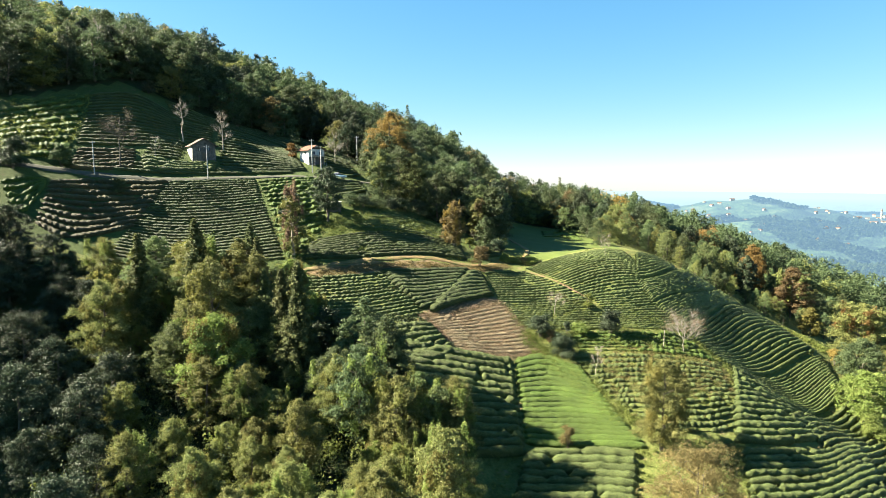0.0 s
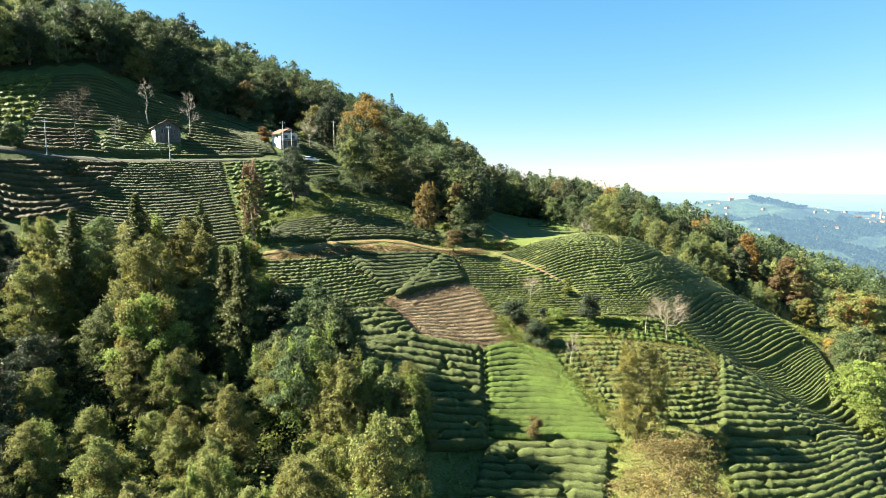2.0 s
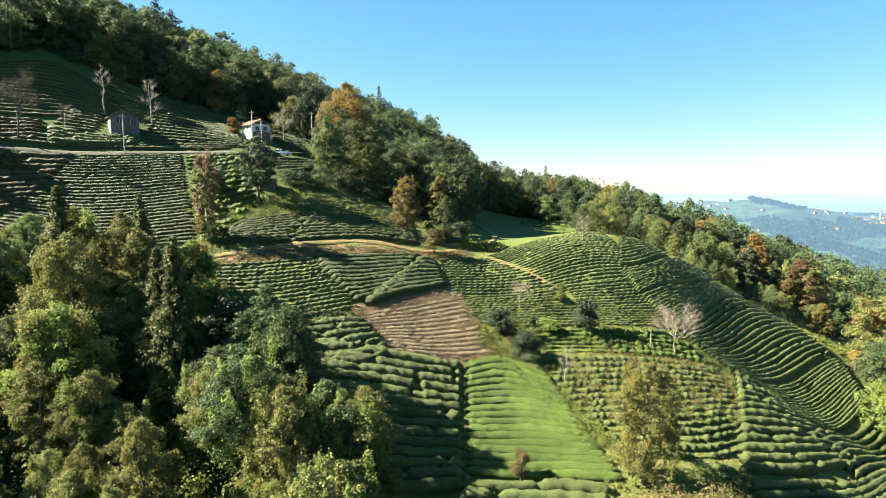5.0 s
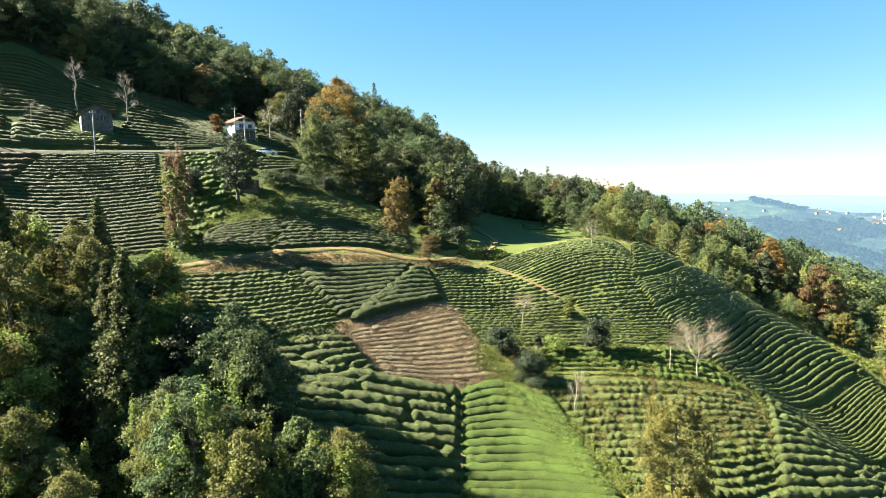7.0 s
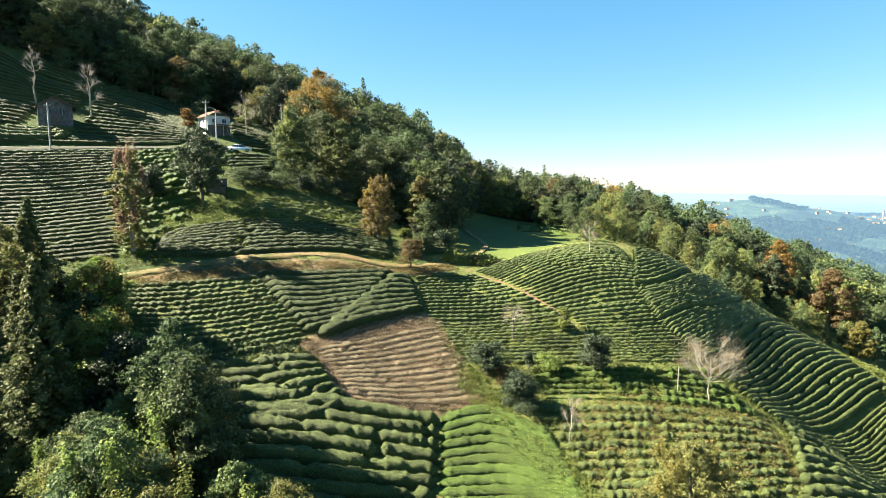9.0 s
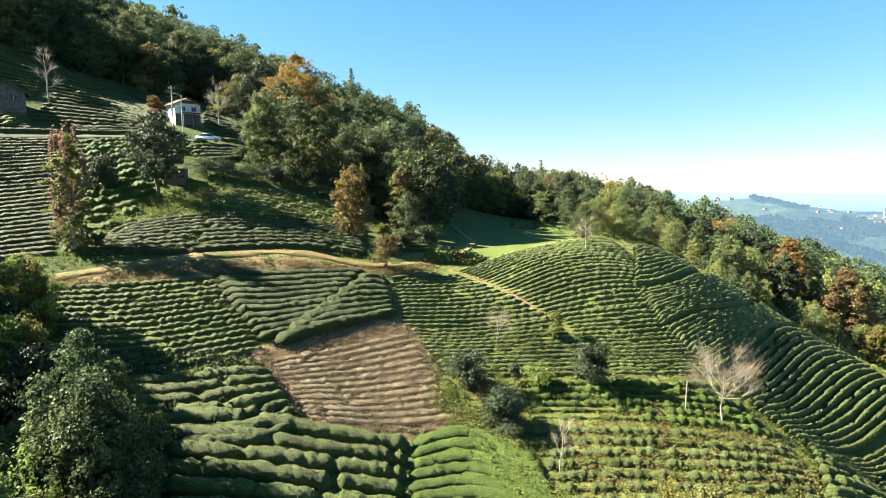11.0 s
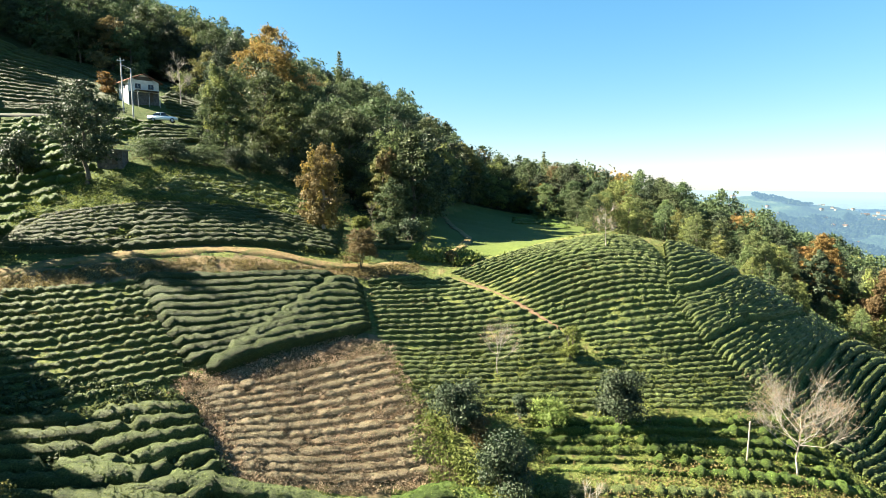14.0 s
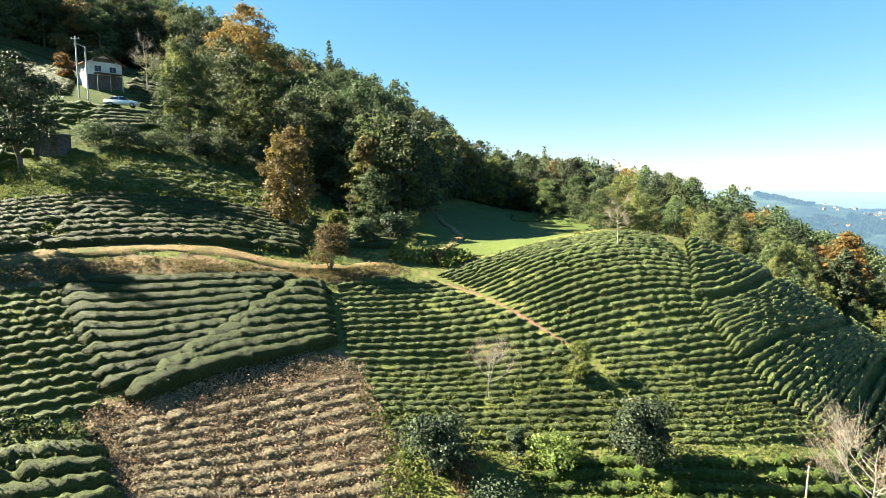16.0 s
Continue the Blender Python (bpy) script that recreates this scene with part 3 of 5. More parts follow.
def leaves(rng, centres, outward, size, flat=0.55):
    """Leaf sprays: small folded lozenges turned mostly outward."""
    n = len(centres)
    d = outward + rng.normal(0, flat, (n, 3))
    d /= np.linalg.norm(d, axis=1)[:, None] + 1e-9
    r = rng.normal(0, 1, (n, 3))
    a = np.cross(d, r)
    a /= np.linalg.norm(a, axis=1)[:, None] + 1e-9
    b = np.cross(d, a)
    s = size * rng.uniform(0.6, 1.35, (n, 1))
    k = rng.uniform(0.45, 0.85, (n, 1))
    v = np.stack([centres - a * s, centres - b * s * k + d * s * 0.25, centres + a * s, centres + b * s * k + d * s * 0.25], 1).reshape(-1, 3)
    q = np.arange(n) * 4
    return v, np.stack([q, q + 1, q + 2, q + 3], 1)


def lump(rng, centre, radius, count):
    """A ragged bough: leaves in a shell whose reach differs from side to side."""
    d = rng.normal(0, 1, (count, 3))
    d /= np.linalg.norm(d, axis=1)[:, None]
    d[:, 2] = np.where(d[:, 2] < -0.35, -d[:, 2], d[:, 2])
    w, ph = rng.normal(0, 2.6, (3, 3)), rng.uniform(0, 6.28, 3)
    reach = 0.84 + 0.42 * np.sin(d @ w + ph).mean(1, keepdims=True) * 1.7
    rr = (rng.uniform(0.3, 1.0, (count, 1)) ** 0.55 + np.abs(rng.normal(0, 0.2, (count, 1)))) * reach
    return np.array(centre) + d * rr * np.array(radius), d


def branches(rng, bark, base, top, spread, count, radius, twigs=0):
    """Trunk with limbs; returns limb ends."""
    h = top
    lean = rng.normal(0, 0.03 * h, 2)
    zs = np.linspace(-0.6, h, 7)
    path = np.stack([base[0] + lean[0] * (zs / h) ** 2, base[1] + lean[1] * (zs / h) ** 2, base[2] + zs], 1)
    path[1:-1, :2] += rng.normal(0, 0.012 * h, (5, 2))
    bark.add(*tube(path, radius * np.linspace(1.15, 0.22, 7), 7))
    ends = []
    for k in range(count):
        t = rng.uniform(0.3, 0.92)
        at = np.array([np.interp(t * h, zs, path[:, c]) for c in range(3)])
        ang = k * 2.4 + rng.uniform(-0.5, 0.5)
        ln = spread * (1.15 - 0.6 * t) * rng.uniform(0.7, 1.1)
        tip = at + np.array([math.cos(ang) * ln, math.sin(ang) * ln, ln * rng.uniform(0.45, 1.0)])
        mid = (at + tip) / 2 + np.array([0, 0, -0.1 * ln]) + rng.normal(0, 0.06 * ln, 3)
        bark.add(*tube([at, mid, tip], radius * np.array([0.42, 0.26, 0.08]) * (1.2 - 0.6 * t), 5))
        ends.append(tip)
        for _ in range(twigs):
            e = tip + rng.normal(0, 0.28 * ln, 3) + np.array([0, 0, 0.35 * ln])
            f = mid + (tip - mid) * rng.uniform(0.2, 0.9)
            bark.add(*tube([f, (f + e) / 2 + rng.normal(0, 0.05 * ln, 3), e], radius * np.array([0.13, 0.08, 0.03]), 4))
    return ends


def tree_thing(name, label, category, bark, crown, leaf, bark_mat, extra=None):
    root = new(name)
    tagged(root, label, category)
    t = new("trunk", bark.mesh("trunk", bark_mat, True))
    t.parent = root
    if crown is not None:
        c = new("crown", crown.mesh("crown", LEAF[leaf]))
        c.parent = root
    if extra is not None:
        sheet, kind, called = extra
        c = new(called, sheet.mesh(called, LEAF[kind]))
        c.parent = root
    return root


def broadleaf(seed, tall, wide, leaf, count, size, label, name="broadleaf_tree", low=0.28, open_crown=0.0, bark_mat=None, vine=None):
    """Deciduous tree: limbs carrying a crown of uneven leafy boughs."""
    rng = np.random.default_rng(seed)
    bark, crown = Sheet(), Sheet()
    ends = branches(rng, bark, (0, 0, 0), tall * 0.82, wide * 0.75, 9, tall * 0.020, 2 if open_crown > 0.2 else 1)
    lumps = []
    n, fine = (120, 0.64) if count > 12000 else (74, 0.8)
    for k in range(n):
        u = (k + rng.uniform(0.1, 0.9)) / n
        z = tall * (low + (0.93 - low) * u)
        belly = math.sin(math.pi * min(1.0, 0.22 + 0.78 * u)) ** 0.75
        a = k * 2.4 + rng.uniform(-0.6, 0.6)
        r = wide * 0.74 * belly * rng.uniform(0.3, 1.28)
        s = wide * rng.uniform(0.12, 0.36) * (0.75 + 0.35 * belly) * fine
        lumps.append(((math.cos(a) * r, math.sin(a) * r, z), (s * rng.uniform(0.8, 1.25), s * rng.uniform(0.8, 1.25), s * rng.uniform(0.45, 0.95))))
    for e in ends:
        s = wide * rng.uniform(0.14, 0.28)
        lumps.append((tuple(e), (s, s, s * 0.8)))
    area = np.array([r[0] ** 2 for _, r in lumps])
    for (c, r), share in zip(lumps, area / area.sum()):
        k = max(int(count * share * (1 - open_crown * rng.uniform(0, 1))), 6)
        crown.add(*leaves(rng, *lump(rng, c, r, k), size))
    extra = None
    if vine:
        sheet = Sheet()
        for k in range(22):
            a, z = rng.uniform(0, 6.28), tall * rng.uniform(0.12, 0.85)
            r = wide * 0.62 * rng.uniform(0.5, 1.15)
            sheet.add(*leaves(rng, *lump(rng, (math.cos(a) * r, math.sin(a) * r, z), (wide * 0.13, wide * 0.13, tall * rng.uniform(0.06, 0.2)), int(count * 0.018)), size))
        extra = (sheet, vine, "climbing_vine")
    return tree_thing(name, label, "tree", bark, crown, leaf, bark_mat or M_BARK, extra)


def fir(seed, tall, wide, count, label, ragged=0.25):
    rng = np.random.default_rng(seed)
    bark, crown = Sheet(), Sheet()
    zs = np.linspace(-0.5, tall, 6)
    bark.add(*tube(np.stack([zs * 0, zs * 0, zs], 1), tall * 0.018 * np.linspace(1.1, 0.1, 6), 7))
    tiers = int(tall * 1.5)
    for k in range(tiers):
        u = (k + 0.5) / tiers
        z = tall * (0.10 + 0.9 * u)
        for b in range(7):
            a = b * 0.9 + k * 1.7 + rng.uniform(-0.3, 0.3)
            ln = wide * (1 - u) ** 0.8 * rng.uniform(1 - ragged * 1.6, 1.1) + 0.15
            m = max(int(2.4 * count * (1 - u + 0.15) / (tiers * 4)), 8)
            t = rng.uniform(0.15, 1, m)
            c = np.stack([np.cos(a) * ln * t, np.sin(a) * ln * t, z - ln * t * 0.32 + ln * t * t * 0.12], 1) + rng.normal(0, 0.12, (m, 3)) * (1 + ln * 0.3)
            out = np.stack([np.cos(a) * np.ones(m) * 0.6, np.sin(a) * np.ones(m) * 0.6, np.ones(m) * 0.8], 1)
            crown.add(*leaves(rng, c, out, 0.17, 0.5))
    return tree_thing("fir_tree", label, "conifer", bark, crown, "fir", M_BARK)


def bare(seed, tall, wide, label, mat, leaf=None, count=0, name="bare_tree", limbs=12):
    rng = np.random.default_rng(seed)
    bark, crown = Sheet(), Sheet() if leaf else None
    ends = branches(rng, bark, (0, 0, 0), tall * 0.9, wide, limbs, tall * 0.0125, 24)
    if leaf:
        for e in ends:
            crown.add(*leaves(rng, *lump(rng, tuple(e), (wide * 0.4, wide * 0.4, wide * 0.3), max(count // len(ends), 3)), 0.06, 0.9))
    return tree_thing(name, label, "tree", bark, crown, leaf, mat)


def shrub(seed, tall, wide, leaf, count, size, label, name="shrub"):
    rng = np.random.default_rng(seed)
    bark, crown = Sheet(), Sheet()
    for k in range(5):
        a = k * 1.3 + rng.uniform(0, 1)
        tip = np.array([math.cos(a) * wide * 0.5, math.sin(a) * wide * 0.5, tall * rng.uniform(0.6, 0.9)])
        bark.add(*tube([np.array([0, 0, -0.3]), tip * np.array([0.4, 0.4, 0.5]), tip], [0.06, 0.04, 0.015], 5))
    for k in range(12):
        a, u = k * 2.4, rng.uniform(0.15, 0.85)
        r = wide * 0.6 * (1 - u * 0.5) * rng.uniform(0.3, 1)
        s = wide * rng.uniform(0.28, 0.45)
        crown.add(*leaves(rng, *lump(rng, (math.cos(a) * r, math.sin(a) * r, tall * u), (s, s, s * 0.75), count // 12), size))
    return tree_thing(name, label, "bush", bark, crown, leaf, M_BARK)


def put(ob, x, y, scale=1.0, turn=0.0, up=0.0, group=""):
    """Stand a thing of scale 1 on the ground."""
    ob.matrix_basis = pose(x, y, spot(x, y) + up, 0, 0, turn) @ Matrix.Scale(scale, 4)
    if group:
        ob["group"] = group
    return ob


def again(ob, x, y, scale=1.0, turn=0.0, up=0.0):
    o = copy_thing(ob, Matrix.Identity(4))
    return put(o, x, y, scale, turn, up)


def plant_wood(models, spots, rng, group):
    """Stand the models about: the first use of each model is the model itself."""
    used = set()
    for x, y, kind, s in spots:
        ob = models[kind]
        turn = rng.uniform(0, 360)
        if kind in used:
            again(ob, x, y, s, turn)
        else:
            used.add(kind)
            put(ob, x, y, s, turn, 0, group)


def scatter(rng, poly, gap, keep_out=()):
    """Uneven planting places inside a polygon, no closer than gap."""
    p = np.array(poly)
    lo, hi = p.min(0), p.max(0)
    xs, ys = np.meshgrid(np.arange(lo[0], hi[0], gap), np.arange(lo[1], hi[1], gap * 0.9))
    x, y = xs.ravel() + rng.uniform(-0.4, 0.4, xs.size) * gap, ys.ravel() + rng.uniform(-0.4, 0.4, xs.size) * gap
    ok = inside(x, y, poly)
    for k in keep_out:
        ok &= ~inside(x, y, k)
    return np.stack([x[ok], y[ok]], 1)


make_plots()


def flat_arrays(root):
    """Crown of a model as plain arrays, with its leaf material."""
    me = [c for c in root.children if c.name.startswith("crown")][0].data
    v = np.empty(len(me.vertices) * 3)
    me.vertices.foreach_get("co", v)
    return v.reshape(-1, 3), me.materials[0]


def make_woods():
    rng = np.random.default_rng(5)
    far = [
        broadleaf(11, 12, 5.6, "green", 10348, 0.168, "green broadleaf tree at the hillside forest", "forest_tree", 0.0),
        broadleaf(12, 14, 5.8, "green", 11038, 0.168, "tall green broadleaf tree at the hillside forest", "forest_tree", 0.0),
        broadleaf(13, 11, 5.4, "olive", 10003, 0.168, "olive green broadleaf tree at the hillside forest", "forest_tree", 0.0),
        broadleaf(14, 13, 4.9, "dark", 10348, 0.168, "dark green evergreen tree at the hillside forest", "forest_tree", 0.0),
        broadleaf(15, 12, 6.0, "brownish", 4600, 0.2, "fading brown autumn tree at the hillside forest", "forest_tree", 0.15, 0.3),
        broadleaf(16, 12, 6.0, "rust", 5200, 0.2, "rust orange autumn tree at the forest", "forest_tree", 0.15),
        fir(17, 16, 3.0, 1600, "dark pointed fir above the forest"),
        broadleaf(18, 10, 4.6, "yellow", 5000, 0.2, "yellow autumn tree at the forest", "forest_tree", 0.15),
    ]
    pick = [0.35, 0.285, 0.15, 0.16, 0.04, 0.006, 0.005, 0.004]
    spots = []
    road_clear = [(-24, 150), (-14, 160), (-2, 185), (8, 212), (10, 214), (16, 214), (4, 184), (-8, 160), (-18, 148)]
    for x, y in scatter(rng, WOODS, 6.6, [MEADOW, road_clear]):
        past = 0.75 * x + 0.65 * y
        if x < -185 or x > 200 or y > 372 or past > 318 or y > 0.9 * (x + 190) + 330 or x < -150 and y < 150:
            continue
        spots.append((x, y, int(rng.choice(8, p=pick)), rng.uniform(0.75, 1.2)))
    spots.sort(key=lambda q: math.hypot(q[0] - 5, q[1] - 40))
    for kind in range(8):
        if all(q[2] != kind for q in spots[:290]):
            spots[200 + 9 * kind] = (*spots[200 + 9 * kind][:2], kind, spots[200 + 9 * kind][3])
    plant_wood(far, spots[:290], rng, "hillside forest trees")
    cache, gathered = [flat_arrays(m) for m in far], {}
    for x, y, kind, s in spots[290:]:
        v, mat = cache[kind]
        keep, grow = (0.5, 1.3) if kind == 6 else (0.15, 1.7)
        v = v.reshape(-1, 4, 3)[rng.uniform(0, 1, len(v) // 4) < keep]
        mid = v.mean(1, keepdims=True)
        v = (mid + (v - mid) * grow).reshape(-1, 3)
        t, g = rng.uniform(0, 6.28), rng.uniform(0.85, 1.15)
        r = np.array([[math.cos(t), -math.sin(t), 0], [math.sin(t), math.cos(t), 0], [0, 0, g]])
        gathered.setdefault(kind, []).append(v @ r.T * s * 1.08 + np.array([x, y, spot(x, y)]))
    v, idx, mats = [], [], []
    for kind, parts in gathered.items():
        w = np.concatenate(parts)
        v.append(w)
        idx += [len(mats)] * (len(w) // 4)
        mats.append(cache[kind][1])
    v = np.concatenate(v)
    ob = new("far_forest", mesh_from("far_forest", v, np.arange(len(v)).reshape(-1, 4), mats, False, idx))
    tagged(ob, "dense mixed green and autumn forest covering the hill", "forest", kind="stuff")
    near = [
        broadleaf(21, 13, 5.0, "fresh", 25032, 0.107, "green tree with dense leaves in the gully wood", "gully_tree", 0.15),
        broadleaf(22, 15, 4.3, "olive", 25032, 0.101, "tall olive tree hung with yellow vines", "vine_hung_tree", 0.12, vine="yellow"),
        broadleaf(23, 11, 4.6, "dark", 23560, 0.101, "glossy dark green tree in the gully wood", "gully_tree", 0.12),
        broadleaf(24, 12, 4.0, "olive", 22087, 0.098, "olive tree draped with bright green vines", "vine_hung_tree", 0.08, vine="weed"),
        broadleaf(25, 10, 4.4, "weed", 22087, 0.101, "green tree covered by yellowing vines", "vine_hung_tree", 0.08, vine="yellow"),
        broadleaf(26, 10, 3.2, "brownish", 4500, 0.16, "half-bare brownish tree in the gully wood", "gully_tree", 0.2, 0.5),
        broadleaf(27, 9, 3.2, "yellow", 5200, 0.17, "yellowing tree in the gully wood", "gully_tree", 0.2, 0.2),
        fir(28, 20, 4.6, 11000, "tall ragged dark fir rising from the gully wood", 0.4),
    ]
    pick = [0.2, 0.22, 0.03, 0.2, 0.26, 0.04, 0.05, 0.0]
    spots = [(-39, 91, 7, 1.0), (-21, 82, 7, 0.98), (-24, 84.5, 7, 0.85), (-33, 99, 7, 0.78), (-30.5, 94.5, 7, 0.8), (-28, 89.5, 7, 0.7), (-35, 86, 1, 1.2), (-41, 97, 3, 1.25), (-32, 79, 4, 1.4), (-30, 92, 1, 1.05), (-47, 89, 7, 0.9)]
    for x, y in scatter(rng, GULLY, 5.9):
        if x < -100 or y < 36 or (x > -10 and y < 46) or (y < 88 and x < -0.75 * y - 2):
            continue
        kind = int(rng.choice(8, p=pick))
        kind = kind if y > 74 else (3, 1, 3, 4)[int(rng.integers(0, 4))]
        spots.append((x, y, 2 if x < -0.6 * y else kind, rng.uniform(0.5, 1.08)))
    # unseen tall trees west of the wood, added to shade the gully
    west = np.random.default_rng(64)
    for x, y in scatter(west, [(-68, 58), (-74, 84), (-98, 104), (-116, 100), (-100, 70), (-82, 54)], 7.5):
        spots.append((x, y, (0, 1, 2, 3)[int(west.integers(0, 4))], west.uniform(1.15, 1.5)))
    plant_wood(near, spots, rng, "gully wood trees")


make_woods()


# ---- standing trees and bushes ----
def part(name, bm, mat, parent, label=""):
    """One mesh under a thing or a part."""
    me = bpy.data.meshes.new(name)
    bm.to_mesh(me)
    bm.free()
    me.materials.append(mat)
    ob = new(name, me)
    ob.parent = parent
    if label:
        ob["label"] = label
    return ob


def box(cx, cy, cz, sx, sy, sz, bevel=0.0):
    bm = bmesh.new()
    bmesh.ops.create_cube(bm, size=1.0, matrix=Matrix.Translation((cx, cy, cz)) @ Matrix.Diagonal((sx, sy, sz, 1)))
    if bevel:
        bmesh.ops.bevel(bm, geom=bm.edges[:], offset=bevel, segments=2, affect="EDGES")
    return bm


def rod(a, b, r, sides=8):
    bm = bmesh.new()
    v, f = tube([a, (np.array(a) + np.array(b)) / 2, b], [r, r * 0.95, r * 0.85], sides)
    vs = [bm.verts.new(p) for p in v]
    for q in f:
        bm.faces.new([vs[i] for i in q])
    for e in (vs[:sides], vs[-sides:][::-1]):
        bm.faces.new(e)
    return bm


put(broadleaf(41, 15, 2.9, "olive", 15999, 0.112, "slender yellow tree with pale orange top beside the track", "slender_tree", 0.06, 0.1, M_PALEBARK, "pale"), -29.6, 113.7)
put(broadleaf(42, 12.3, 4.6, "dark", 16249, 0.136, "dark olive leafy tree beside a small shed", "broadleaf_tree", 0.2, 0.15), -25.2, 126.0)
put(broadleaf(43, 10.8, 3.1, "brownish", 10499, 0.128, "orange autumn tree standing in the tea rows", "autumn_tree", 0.12, 0.1, M_PALEBARK, "rust"), 1.9, 125.7)
put(broadleaf(44, 12.3, 4.8, "green", 26224, 0.115, "large ivy-covered tree below the road", "ivy_tree", 0.02, 0.0, None, "olive"), -15.4, 143.1)
put(broadleaf(45, 21, 7.2, "rust", 21224, 0.161, "large rust orange tree above the road", "autumn_tree", 0.15), -15.5, 167)
put(broadleaf(46, 13.5, 5.0, "fresh", 19591, 0.140, "full green tree on the slope below the forest", "broadleaf_tree", 0.06), -7.6, 150)
put(broadleaf(47, 13, 5.4, "green", 19591, 0.140, "broad green tree above the tea rows", "broadleaf_tree", 0.06), 1.7, 148)
put(broadleaf(48, 10.5, 2.6, "olive", 9999, 0.136, "slim vine-grown tree at the forest edge", "vine_hung_tree", 0.08, 0.1, None, "brownish"), 7.5, 138)
put(broadleaf(49, 12, 4.8, "fresh", 16326, 0.140, "dense green tree at the forest edge", "broadleaf_tree", 0.04), 6.5, 144)
put(broadleaf(50, 13, 5.2, "dark", 16326, 0.140, "dark green tree at the forest edge", "broadleaf_tree", 0.04), 12, 152)
put(broadleaf(151, 13.5, 4.6, "green", 17000, 0.13, "tall leafy green tree at the gully edge", "gully_tree", 0.1, 0.1, None, "fresh"), -8.5, 80.5)
put(broadleaf(152, 10.5, 4.2, "green", 22000, 0.105, "shady green tree at the gully edge", "gully_tree", 0.1, 0.1, None, "fresh"), -15, 78)
for s, (x, y, h, w, k) in enumerate([(-1.0, 70.5, 10.5, 3.6, "fresh"), (-6.0, 69.0, 12.5, 4.2, "olive"), (-11.0, 73.0, 14.0, 4.6, "green"), (0.5, 64.0, 9.5, 3.6, "olive")]):
    put(broadleaf(190 + s, h, w, k, 18000, 0.11, "leafy vine-grown tree beside the lower tea rows", "gully_tree", 0.03, 0.05, None, "weed"), x, y, 1.0, 60 * s)
put(broadleaf(153, 8.5, 3.0, "fresh", 12500, 0.12, "small leafy tree beside the lower tea rows", "gully_tree", 0.1, 0.1), -3.5, 76)
put(bare(154, 6.5, 2.6, "grey leafless tree at the gully edge", M_PALEBARK, limbs=14), -27.5, 100.5)
# the first three are added trees, there to cast shade on the tea plots
for s, (x, y, h, w, k) in enumerate([(-22.5, 93.5, 8.0, 3.4, "green"), (-18.5, 89.5, 8.6, 3.4, "dark"), (-27, 97.5, 7.0, 3.2, "green"), (-34.5, 103.5, 6.5, 3.2, "dark"), (-39, 104.5, 7.0, 3.4, "green"), (-30.5, 103, 4.5, 2.6, "dark")]):
    put(broadleaf(160 + s, h, w, k, 11000, 0.145, "shady dark green tree along the gully edge", "gully_edge_tree", 0.05), x, y, 1.0, 40 * s)
put(broadleaf(155, 13.0, 4.2, "green", 17000, 0.13, "tall shady tree beside the lower tea rows", "gully_tree", 0.08, 0.05), -12.0, 85.5)
put(shrub(51, 4.6, 2.5, "brownish", 6499, 0.096, "brownish shrub beside the dirt track", "roadside_shrub"), 7.0, 118.5)
put(bare(52, 4.2, 1.2, "dead grey snag at the forest edge", M_BARK, limbs=5), 6.6, 133)
put(bare(53, 7.0, 3.6, "pale leafless tree with spreading twigs", M_PALEBARK, "pale", 2600, limbs=20), 40.2, 96.8, 0.86)
put(bare(54, 3.8, 1.9, "grey leafless shrub in the weeds", M_PALEBARK, "pale", 360, "bare_shrub"), 20.1, 105.9)
put(bare(55, 5.6, 1.2, "thin bare sapling with few branches", M_PALEBARK, "pale", 180, "sapling", 9), 24.1, 91.1)
put(bare(56, 4.6, 1.3, "small bare pale tree on the knoll", M_PALEBARK, "pale", 150, "sapling", 10), 32.5, 118.8)
put(shrub(57, 4.6, 2.7, "dark", 10499, 0.096, "dark glossy evergreen bush on the slope", "evergreen_bush"), 16.7, 100.6)
put(shrub(58, 4.7, 2.8, "dark", 10499, 0.096, "rounded dark evergreen bush above the weeds", "evergreen_bush"), 28.9, 100.6)
put(shrub(59, 4.0, 2.8, "dark", 9999, 0.096, "spreading dark evergreen bush in the gully edge", "evergreen_bush"), 19.7, 96.0)
put(shrub(60, 1.9, 1.0, "dark", 2249, 0.080, "small dark bush among weeds", "evergreen_bush"), 21.5, 101.7)
put(shrub(61, 3.4, 1.1, "weed", 2749, 0.088, "young leafy sapling below the footpath", "young_tree"), 26.6, 107.3)
put(shrub(62, 2.2, 2.4, "weed", 5499, 0.088, "yellow-green weedy bush on the slope", "weedy_bush"), 23.7, 100.9)
put(shrub(63, 2.6, 1.1, "brownish", 2749, 0.080, "brown withered bush beside the evergreens", "withered_bush"), 18.1, 99.3)
put(broadleaf(64, 13.0, 4.2, "olive", 30000, 0.085, "yellow-brown autumn tree over the tea", "autumn_tree", 0.06, 0.05, M_BARK, "yellow"), 28.7, 74.1)
put(broadleaf(65, 13.4, 6.4, "brownish", 32000, 0.085, "broad brownish tree below the tea plots", "broad_tree", 0.15, 0.1), 26.0, 56.5)
put(shrub(66, 3.6, 1.5, "brownish", 3249, 0.088, "brownish bush standing in bright tea", "withered_bush"), 16.7, 76.2)
put(fir(67, 3.4, 1.2, 700, "small dark fir by the terraces"), 35.6, 70.5)
put(bare(68, 12.5, 4.4, "grey-brown leafless tree above the road", M_BARK, "brownish", 500, limbs=18), -72.8, 132.4)
